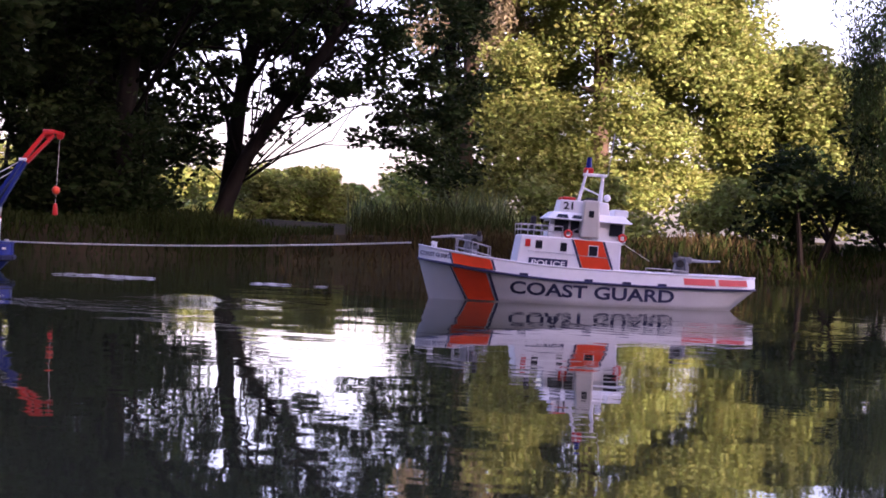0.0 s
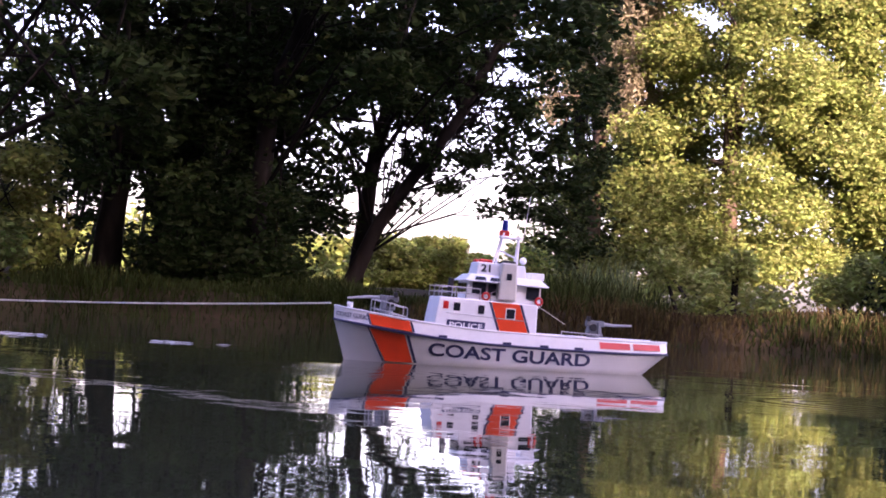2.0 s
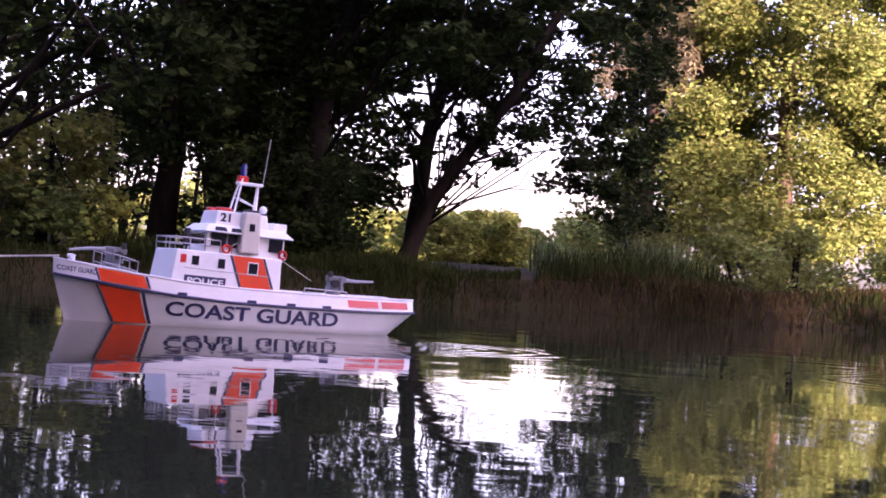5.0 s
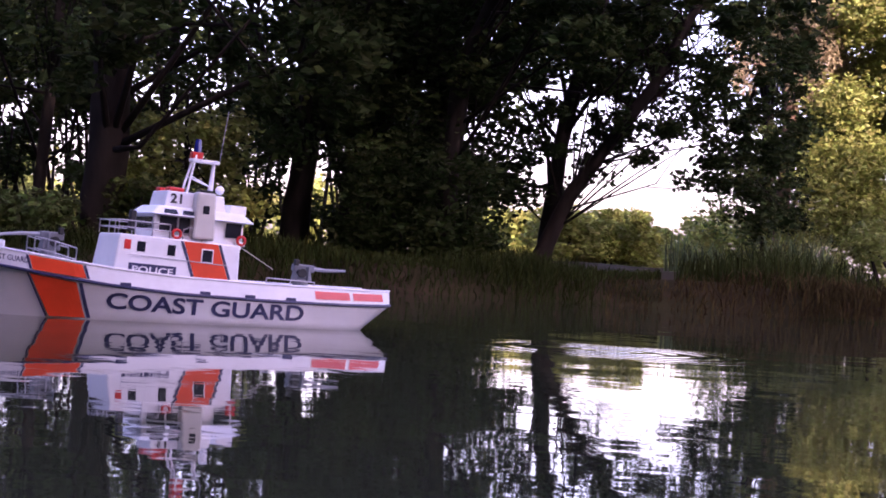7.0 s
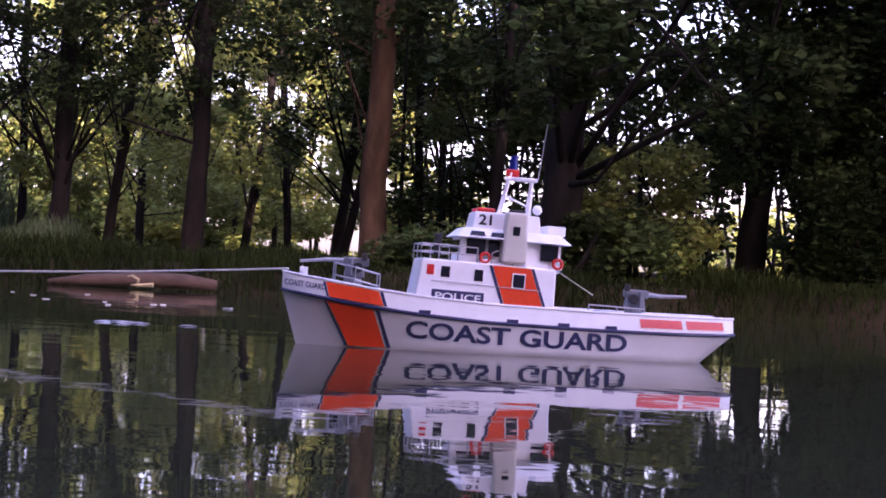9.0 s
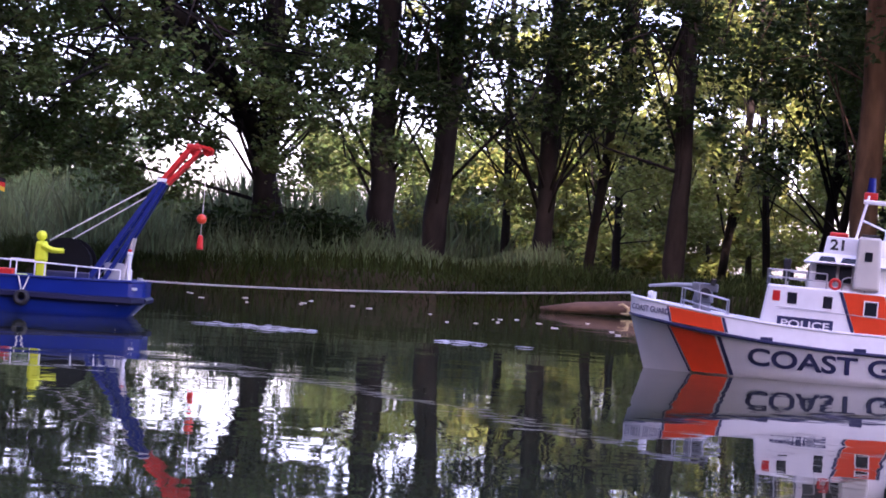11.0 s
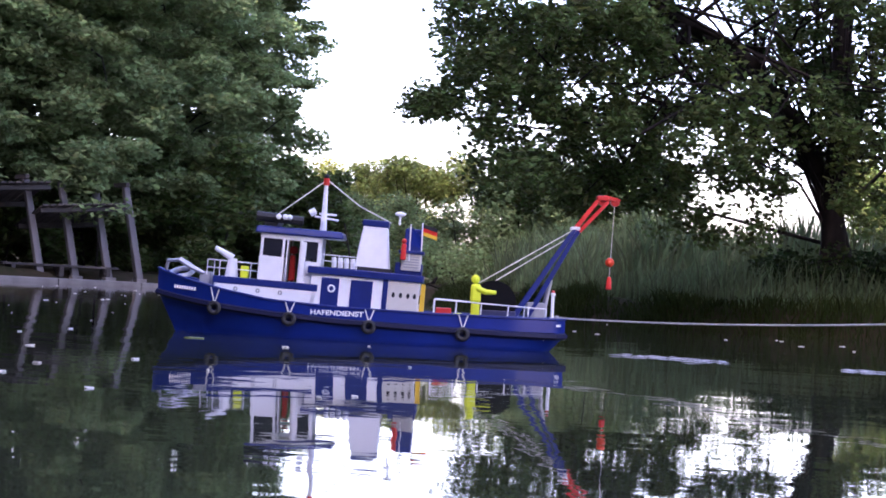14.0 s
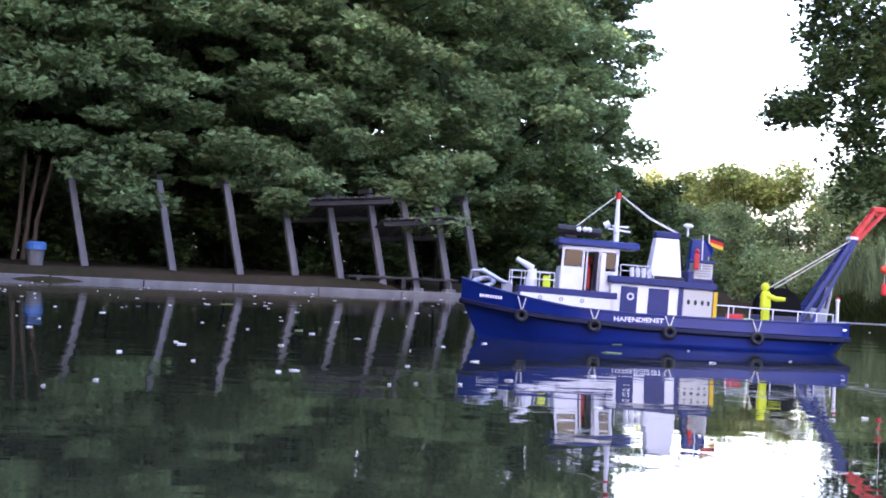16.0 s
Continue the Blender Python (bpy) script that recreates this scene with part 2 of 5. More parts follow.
def blades(xs, ys, zs, height, width, lean=0.25):
    """Upright blades of grass or reed: long bent triangles."""
    n = len(xs)
    h = height * RNG.uniform(0.5, 1.2, n)
    a = RNG.uniform(0, math.tau, n)
    lx, ly = RNG.normal(size=n) * lean * h, RNG.normal(size=n) * lean * h
    w = width * RNG.uniform(0.6, 1.3, n)
    dx, dy = np.cos(a) * w / 2, np.sin(a) * w / 2
    b0 = np.stack([xs - dx, ys - dy, zs], 1)
    b1 = np.stack([xs + dx, ys + dy, zs], 1)
    m1 = np.stack([xs + dx * 0.8 + lx * 0.3, ys + dy * 0.8 + ly * 0.3, zs + h * 0.6], 1)
    m0 = np.stack([xs - dx * 0.8 + lx * 0.3, ys - dy * 0.8 + ly * 0.3, zs + h * 0.6], 1)
    t0 = np.stack([xs + lx - dx * 0.1, ys + ly - dy * 0.1, zs + h * 0.95], 1)
    t1 = np.stack([xs + lx + dx * 0.1, ys + ly + dy * 0.1, zs + h * 0.95], 1)
    v = np.stack([b0, b1, m1, m0, t1, t0], 1).reshape(-1, 3)
    i = np.arange(n)[:, None] * 6
    f = np.concatenate([i + [[0, 1, 2, 3]], i + [[3, 2, 4, 5]]])
    return v, f


# ---- ground and water ----
POND = np.array([(7, -3.5), (9, 5), (6.5, 12.2), (4, 14.2), (1.5, 14.6), (-1.5, 14.8), (-4, 14.2), (-6.5, 13.2), (-9, 12), (-11, 11), (-12.8, 10.4), (-14.5, 10.6),
                 (-19, 12), (-26, 15.2), (-31, 18), (-35, 20.4), (-37, 20.6), (-35, 16.5), (-31.4, 12), (-30.0, 9), (-29.6, 5), (-29.6, -3), (-20, -5), (-8, -3), (0, -2.2)], float)


def pond_distance(x, y):
    """Distance to the shore, positive on land."""
    p = np.stack([x.ravel(), y.ravel()], 1)
    best, inside = np.full(len(p), 1e9), np.zeros(len(p), bool)
    for a, b in zip(POND, np.roll(POND, -1, 0)):
        ab = b - a
        k = np.clip(((p - a) @ ab) / (ab @ ab), 0, 1)
        best = np.minimum(best, np.hypot(*(p - a - k[:, None] * ab).T))
        cross = (a[1] > p[:, 1]) != (b[1] > p[:, 1])
        with np.errstate(divide="ignore", invalid="ignore"):
            inside ^= cross & (p[:, 0] < (b[0] - a[0]) * (p[:, 1] - a[1]) / (b[1] - a[1]) + a[0])
    return np.where(inside, -best, best).reshape(x.shape)


def ground_height(x, y):
    d = pond_distance(x, y)
    d = d + 0.1 * np.sin(x * 1.7 + 0.6 * np.sin(y * 2.1)) * np.exp(-np.abs(d))
    s = np.clip((d + 0.25) / 0.6, 0, 1)
    rise = -0.5 + 0.72 * s * s * (3 - 2 * s)
    return rise + np.clip(d, 0, 6) * 0.03 + 0.03 * np.sin(x * 2.3) * np.sin(y * 1.9 + 1) * (d > 0)


def build_ground():
    xs = np.concatenate([np.linspace(-900, -60, 12)[:-1], np.arange(-60, 25, 0.3), np.linspace(25, 900, 12)])
    ys = np.concatenate([np.linspace(-900, -12, 10)[:-1], np.arange(-12, 45, 0.3), np.linspace(45, 900, 12)])
    gx, gy = np.meshgrid(xs, ys)
    gz = ground_height(gx, gy)
    v = np.stack([gx, gy, gz], -1).reshape(-1, 3)
    w = len(xs)
    i = (np.arange(len(ys) - 1)[:, None] * w + np.arange(w - 1)[None]).ravel()[:, None]
    ob = part("ground", flat_mesh("ground", v, np.concatenate([i, i + 1, i + w + 1, i + w], 1), M_SOIL, True), M_SOIL)
    tagged(ob, "dark soil banks with grass round the pond", "ground", kind="structure")
    bm = bmesh.new()
    box(bm, (-62, -9, -0.45), (14, 32, 0.0))
    ob = part("water", bm, M_WATER)
    tagged(ob, "still dark green pond water mirroring the trees", "water", kind="structure")


build_ground()


# ---- trees and plants on the far bank ----
def column_clumps(n, x, y, r, z0, z1, r0, r1, squash=0.7):
    return scatter_clumps(n, (x - r, y - r, z0), (x + r, y + r, z1), r0, r1, lambda p: math.hypot(p[0] - x, p[1] - y) < r, squash)


def far_bank_trees():
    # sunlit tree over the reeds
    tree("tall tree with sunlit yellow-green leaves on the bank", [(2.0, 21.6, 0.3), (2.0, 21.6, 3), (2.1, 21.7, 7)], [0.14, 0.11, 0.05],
         column_clumps(225, 2.0, 21.4, 1.75, 0.7, 7.0, 0.3, 0.55) + column_clumps(60, 3.5, 21.6, 0.8, 1.6, 4.6, 0.3, 0.5) + column_clumps(45, 1.0, 22.4, 0.8, 1.2, 4.8, 0.3, 0.5), 0.07, 600, M_LEAF_SUNLIT, M_BARK_PALE, 16)
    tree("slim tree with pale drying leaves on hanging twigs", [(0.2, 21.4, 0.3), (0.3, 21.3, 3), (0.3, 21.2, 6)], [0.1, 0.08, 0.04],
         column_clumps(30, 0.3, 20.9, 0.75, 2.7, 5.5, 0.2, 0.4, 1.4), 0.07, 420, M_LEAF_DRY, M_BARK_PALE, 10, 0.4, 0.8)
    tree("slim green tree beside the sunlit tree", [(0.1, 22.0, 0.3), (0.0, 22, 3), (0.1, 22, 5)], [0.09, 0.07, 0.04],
         column_clumps(40, 0.1, 21.9, 0.8, 0.8, 4.0, 0.3, 0.5), 0.08, 360, M_LEAF, M_BARK_SHADED, 14)
    tree("sunlit light green small tree on the bank", [(4.9, 22.4, 0.3), (5, 22.4, 1.4), (5, 22.4, 2.5)], [0.12, 0.1, 0.05],
         column_clumps(90, 4.8, 22, 1.0, 0.7, 2.9, 0.25, 0.5), 0.08, 460, M_LEAF_SUNLIT, M_BARK_SHADED, 16)
    tree("sunlit light green tree standing behind the bank trees", [(5.7, 27, 0.3), (5.7, 27, 1.6), (5.7, 27, 2.4)], [0.12, 0.1, 0.05],
         column_clumps(50, 5.6, 26.8, 1.5, 0.8, 3.0, 0.35, 0.6), 0.12, 380, M_LEAF_SUNLIT, M_BARK_SHADED, 20)
    tree("weeping willow with thin hanging twigs over the water", [(4.9, 15.2, 0.3), (4.8, 15.1, 2), (4.4, 14.6, 4)], [0.14, 0.11, 0.06],
         column_clumps(62, 3.8, 13.9, 0.45, 1.0, 3.2, 0.12, 0.24, 2.4), 0.05, 360, M_LEAF, M_BARK_SHADED, 8, 0.3, 1.4)
    # leaning tree with a thin crown against the sky
    crown = scatter_clumps(300, (-2.7, 16.2, 0.75), (0.3, 18, 4.3), 0.1, 0.28, lambda p: p[2] > 1.3 - 0.42 * max(0, abs(p[0] + 1.35) - 0.2))
    tree("leaning tree with a thin dark shaded crown against the sky", [(-2.35, 16.9, 0.25), (-2.0, 16.9, 1.1), (-1.25, 16.9, 2.2), (-0.7, 17, 3.4)], [0.1, 0.07, 0.055, 0.035],
         crown, 0.075, 84, M_LEAF_IN_SHADE, limbs=70, limb_r=0.012)
    tree("overhanging tree with dark shaded leaves above the leaning tree", [(-3.1, 15.7, 0.25), (-3.0, 15.5, 2.0), (-2.4, 14.8, 3.2), (-1.2, 14.3, 3.9)], [0.11, 0.09, 0.07, 0.03],
         scatter_clumps(80, (-3.3, 13.2, 1.85), (0.5, 15.2, 4.4), 0.2, 0.45, lambda p: p[2] > 2.0 + 0.35 * abs(p[0] + 1.6) + 0.25 * math.sin(p[0] * 4)), 0.1, 150, M_LEAF_IN_SHADE, limbs=30, limb_r=0.02)
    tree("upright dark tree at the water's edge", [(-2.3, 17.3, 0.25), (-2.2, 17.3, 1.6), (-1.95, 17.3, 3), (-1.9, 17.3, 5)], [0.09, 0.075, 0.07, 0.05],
         scatter_clumps(70, (-3.0, 16.6, 1.9), (-0.8, 18.2, 5), 0.15, 0.4), 0.08, 90, M_LEAF_IN_SHADE, limbs=26, limb_r=0.03)
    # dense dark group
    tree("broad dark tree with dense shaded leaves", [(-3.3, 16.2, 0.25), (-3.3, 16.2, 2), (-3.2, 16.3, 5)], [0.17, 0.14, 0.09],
         scatter_clumps(66, (-4.1, 15.2, 0.5), (-2.6, 17, 4.6), 0.25, 0.5), 0.075, 330, M_LEAF_IN_SHADE, limbs=26)
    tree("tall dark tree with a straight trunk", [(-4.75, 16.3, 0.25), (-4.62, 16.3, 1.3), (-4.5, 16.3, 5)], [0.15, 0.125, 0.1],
         scatter_clumps(52, (-5.6, 15.4, 1.3), (-3.8, 17.2, 4.8), 0.2, 0.5), 0.09, 150, M_LEAF_IN_SHADE, limbs=20)
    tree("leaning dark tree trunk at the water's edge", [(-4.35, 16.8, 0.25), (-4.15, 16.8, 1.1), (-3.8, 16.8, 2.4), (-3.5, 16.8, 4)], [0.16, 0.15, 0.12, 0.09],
         scatter_clumps(40, (-4.6, 15.4, 1.5), (-2.6, 16.6, 4.6), 0.3, 0.6), 0.1, 250, M_LEAF_IN_SHADE, limbs=20)
    tree("overhanging branch tree with large dark shaded leaves", [(-6.1, 14.7, 0.25), (-6.05, 14.5, 2), (-5.9, 14.3, 5)], [0.2, 0.17, 0.12],
         scatter_clumps(50, (-6.6, 12.6, 1.6), (-3.4, 14.9, 4.2), 0.2, 0.5), 0.115, 150, M_LEAF_IN_SHADE, limbs=26)
    tree("young tree with bright sunlit leaves at the water's edge", [(-5.6, 15.2, 0.25), (-5.5, 15.2, 0.9), (-5.5, 15.1, 1.7)], [0.03, 0.025, 0.015],
         scatter_clumps(40, (-6.2, 14.6, 0.3), (-5.0, 15.8, 1.5), 0.16, 0.3), 0.08, 130, M_LEAF_SUNLIT, limbs=14, limb_r=0.012)
    tree("tree with a tall brown trunk catching sun", [(-8.5, 15.7, 0.25), (-8.47, 15.6, 1.5), (-8.4, 15.5, 5)], [0.16, 0.125, 0.1],
         scatter_clumps(40, (-9.8, 14.8, 2.3), (-7.2, 16.6, 4.8), 0.3, 0.55), 0.09, 220, M_LEAF_IN_SHADE, M_BARK_SUNLIT, 16, limb_r=0.015)
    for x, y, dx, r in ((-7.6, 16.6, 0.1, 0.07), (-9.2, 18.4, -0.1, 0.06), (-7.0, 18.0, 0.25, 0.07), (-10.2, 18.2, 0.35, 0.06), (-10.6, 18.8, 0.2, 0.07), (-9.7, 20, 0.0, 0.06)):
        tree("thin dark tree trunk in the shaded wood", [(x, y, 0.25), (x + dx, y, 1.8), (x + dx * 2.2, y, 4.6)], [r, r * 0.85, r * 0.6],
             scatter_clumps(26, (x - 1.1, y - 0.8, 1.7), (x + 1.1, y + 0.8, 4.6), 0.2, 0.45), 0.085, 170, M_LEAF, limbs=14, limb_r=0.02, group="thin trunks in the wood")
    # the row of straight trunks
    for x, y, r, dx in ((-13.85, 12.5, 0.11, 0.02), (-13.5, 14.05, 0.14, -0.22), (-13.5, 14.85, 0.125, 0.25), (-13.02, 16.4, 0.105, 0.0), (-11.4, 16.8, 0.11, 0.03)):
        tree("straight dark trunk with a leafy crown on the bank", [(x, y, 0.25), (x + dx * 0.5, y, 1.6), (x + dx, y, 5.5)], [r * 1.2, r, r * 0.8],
             scatter_clumps(34, (x - 1.3, y - 1.2, 2.0), (x + 1.2, y + 1.2, 5), 0.25, 0.55), 0.085, 190, M_LEAF_IN_SHADE, limbs=22, limb_r=0.025, group="row of trunks")
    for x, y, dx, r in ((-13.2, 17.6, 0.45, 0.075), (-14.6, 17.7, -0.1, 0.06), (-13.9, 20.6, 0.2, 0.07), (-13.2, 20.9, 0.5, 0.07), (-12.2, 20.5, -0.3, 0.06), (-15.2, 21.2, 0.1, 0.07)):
        tree("thin leaning trunk with light sunlit leaves behind the row", [(x, y, 0.25), (x + dx * 0.4, y, 1.6), (x + dx * 1.3, y, 5)], [r, r * 0.85, r * 0.6],
             scatter_clumps(36, (x - 1.3, y - 0.9, 0.9), (x + 1.3, y + 0.9, 5), 0.2, 0.45), 0.085, 150, M_LEAF_SUNLIT, limbs=18, limb_r=0.015, group="thin trunks behind the row")
    # wide crown hanging over the channel
    def hangs(p):
        """Inside the crown: a rounded front over the channel, low boughs towards the trunk."""
        k = p[1] / (-p[0] - 1.73)
        return k > 0.612 + 0.035 * abs(p[2] - 1.75) + 0.012 * math.sin(p[2] * 9) and p[2] > max(0.9, 1.22 - 1.5 * (k - 0.68)) + 0.12 * math.sin(p[1] * 4.1) + (0.3 if p[1] > 11.4 else 0)

    over = scatter_clumps(320, (-14.9, 7.0, 0.8), (-12.0, 12.8, 4.6), 0.14, 0.36, hangs)
    over += scatter_clumps(110, (-14.9, 7.0, 1.0), (-12.0, 10.0, 4.6), 0.14, 0.34, hangs)
    tree("wide low crown of an alder hanging over the channel", [(-14.2, 13.2, 0.25), (-14.1, 12.6, 1.6), (-13.7, 11.2, 2.6), (-13.2, 9.0, 3.1)], [0.13, 0.11, 0.08, 0.05],
         over, 0.065, 185, M_LEAF, limbs=80, limb_r=0.025)


def shore_plants():
    # reeds along the bank, and a taller bed on the channel
    def strip(n, a, b, depth, height, width, mat, label, lean=0.2):
        k = RNG.uniform(0, 1, n)
        off = depth * RNG.uniform(0, 1, n)
        a, b = np.array(a, float), np.array(b, float)
        d = (b - a) / np.linalg.norm(b - a)
        nrm = np.array([d[1], -d[0]])
        p = a + k[:, None] * (b - a) + off[:, None] * nrm
        z = ground_height(p[:, 0], p[:, 1])
        z = np.maximum(z, -0.15)
        patch = 0.75 + 0.35 * np.sin(p[:, 0] * 2.6 + 2 * np.sin(p[:, 1] * 1.3))
        v, f = blades(p[:, 0], p[:, 1], z, height * patch, width, lean)
        ob = part("reeds", flat_mesh("reeds", v, f, mat), mat)
        tagged(ob, label, "reeds", kind="stuff")

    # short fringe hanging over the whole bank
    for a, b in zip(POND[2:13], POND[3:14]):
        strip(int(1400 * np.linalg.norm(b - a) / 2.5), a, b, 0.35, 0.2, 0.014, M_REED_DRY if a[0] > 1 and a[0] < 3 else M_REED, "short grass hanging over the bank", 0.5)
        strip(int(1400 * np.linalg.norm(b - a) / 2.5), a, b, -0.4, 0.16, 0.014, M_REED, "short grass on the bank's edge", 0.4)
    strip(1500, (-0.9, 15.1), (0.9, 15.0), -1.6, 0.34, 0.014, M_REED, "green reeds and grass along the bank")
    # the paler reed colour stands in for sun on these tips
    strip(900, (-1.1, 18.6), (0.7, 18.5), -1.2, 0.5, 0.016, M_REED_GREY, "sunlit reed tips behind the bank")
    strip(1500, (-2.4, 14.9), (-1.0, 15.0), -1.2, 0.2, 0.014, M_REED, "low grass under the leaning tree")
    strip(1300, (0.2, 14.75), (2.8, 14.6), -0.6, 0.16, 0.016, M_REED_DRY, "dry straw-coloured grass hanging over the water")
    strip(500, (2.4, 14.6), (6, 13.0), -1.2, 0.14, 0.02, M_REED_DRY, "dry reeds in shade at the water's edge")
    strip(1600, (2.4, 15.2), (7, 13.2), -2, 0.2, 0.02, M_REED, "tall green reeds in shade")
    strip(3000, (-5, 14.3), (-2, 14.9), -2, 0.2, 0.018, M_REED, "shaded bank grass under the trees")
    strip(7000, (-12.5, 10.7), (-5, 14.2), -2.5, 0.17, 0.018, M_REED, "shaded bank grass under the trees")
    strip(9000, (-22, 14), (-13, 10.6), -3, 0.42, 0.02, M_REED_GREY, "tall grey-green reed bed beside the channel")
    strip(16000, (-30, 19), (-17, 12.5), -6, 1.05, 0.04, M_REED_GREY, "tall grey-green reed bed beside the channel")
    strip(9000, (-17, 13), (-12.5, 12.0), -3.5, 0.3, 0.02, M_REED_GREY, "tall grass under the row of trunks")

    def bush(label, clumps, leaf, per, mat, each=9):
        """Bushes of a few clumps, each with its stems."""
        order = sorted(clumps, key=lambda c: round(c[0] / 1.5) * 100 + c[1])
        for k in range(0, len(order), each):
            own = order[k:k + each]
            c = np.mean([o[:3] for o in own], axis=0)
            z = float(ground_height(np.array([c[0]]), np.array([c[1]]))[0])
            t = thing("bush", label, "bush", Matrix.Translation((c[0], c[1], z)), label)
            local = [(o[0] - c[0], o[1] - c[1], o[2] - z, *o[3:]) for o in own]
            for o in local[:3]:
                part("stem", tube(bmesh.new(), [(o[0] * 0.3, o[1] * 0.3, -0.1), (o[0] * 0.7, o[1] * 0.7, o[2] * 0.5), o[:3]], [0.03, 0.02, 0.008], 5), M_BARK_SHADED, t)
            v, f = leaf_array(clump_points(local, per), leaf)
            part("foliage", flat_mesh("foliage", v, f, mat), mat, t)

    bush("sunlit yellow-green bushes beyond the bank", scatter_clumps(80, (-5, 26, 0.1), (1.5, 30, 1.15), 0.25, 0.5), 0.12, 400, M_LEAF_SUNLIT)
    bush("bright sunlit bushes in a gap of the wood", scatter_clumps(40, (-2.9, 21.6, 0.25), (-1.3, 22.8, 1.05), 0.16, 0.34), 0.085, 300, M_LEAF_SUNLIT)
    bush("sunlit bushes behind the wood", scatter_clumps(60, (-16, 30, 0.0), (-5, 36, 1.6), 0.4, 0.9), 0.16, 300, M_LEAF_SUNLIT)
    bush("sunlit bushes behind the row of trunks", scatter_clumps(90, (-34, 25, 0.1), (-17, 36, 1.2), 0.4, 0.9), 0.17, 380, M_LEAF_SUNLIT)
    bush("leafy sunlit thicket behind the trunks", scatter_clumps(150, (-21, 24, 0.4), (-12.5, 29, 5.2), 0.35, 0.75), 0.115, 380, M_LEAF_SUNLIT)
    bush("leafy green thicket behind the reeds", scatter_clumps(170, (-31, 24, 0.4), (-18, 29, 3.4), 0.35, 0.8, lambda p: p[2] < 0.8 or not 0.97 < (-p[0] - 1.44) / p[1] < 1.18), 0.12, 330, M_LEAF)
    bush("dark shrubs under the trees", scatter_clumps(36, (-4.1, 15.2, 0.2), (-2.7, 16.6, 1.2), 0.2, 0.4), 0.08, 230, M_LEAF_IN_SHADE)
    bush("dark shrubs on the bank below the trunks", scatter_clumps(40, (-14.8, 12.3, 0.2), (-13.2, 13.4, 0.7), 0.2, 0.4), 0.08, 260, M_LEAF_IN_SHADE)
    bush("dense shaded bushes leaning over the water", scatter_clumps(60, (2.95, 14.3, 0.25), (6.0, 16.2, 1.35), 0.2, 0.42), 0.075, 260, M_LEAF_IN_SHADE)
    bush("green shrub on the bank behind the boats", scatter_clumps(26, (-6.6, 14.2, 0.3), (-5.0, 15.2, 0.95), 0.15, 0.32), 0.085, 150, M_LEAF)
    bush("sunlit low shrubs above the bank", scatter_clumps(34, (0.7, 15.6, 0.3), (3.3, 17.6, 0.85), 0.14, 0.32), 0.07, 220, M_LEAF_SUNLIT, 6)
    bush("low nettles at the water's edge", scatter_clumps(36, (-7.6, 13.8, 0.2), (-6.2, 14.6, 0.6), 0.15, 0.3), 0.08, 200, M_LEAF)
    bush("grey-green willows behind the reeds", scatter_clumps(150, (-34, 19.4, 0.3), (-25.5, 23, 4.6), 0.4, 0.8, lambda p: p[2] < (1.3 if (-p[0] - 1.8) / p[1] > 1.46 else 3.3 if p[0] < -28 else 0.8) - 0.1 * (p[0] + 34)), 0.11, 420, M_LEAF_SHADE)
    bush("sunlit yellow treetop beyond the channel", scatter_clumps(130, (-57, 28, 0.5), (-48.5, 32, 4.6), 0.5, 1.0), 0.16, 420, M_LEAF_SUNLIT, 14)
    bush("grey-green bushes at the end of the channel", scatter_clumps(110, (-47, 20.5, 0.2), (-39, 26, 2.6), 0.4, 0.8), 0.12, 380, M_LEAF_GREY)
    bush("leafy dark thicket between the trunks", scatter_clumps(120, (-9.6, 17, 0.7), (-4.2, 20.5, 4.2), 0.25, 0.5), 0.09, 150, M_LEAF_IN_SHADE)
    bush("dark wood far behind the bank", scatter_clumps(80, (-11, 21, 1.0), (-3.4, 25, 3.6), 0.35, 0.7), 0.11, 250, M_LEAF_IN_SHADE)


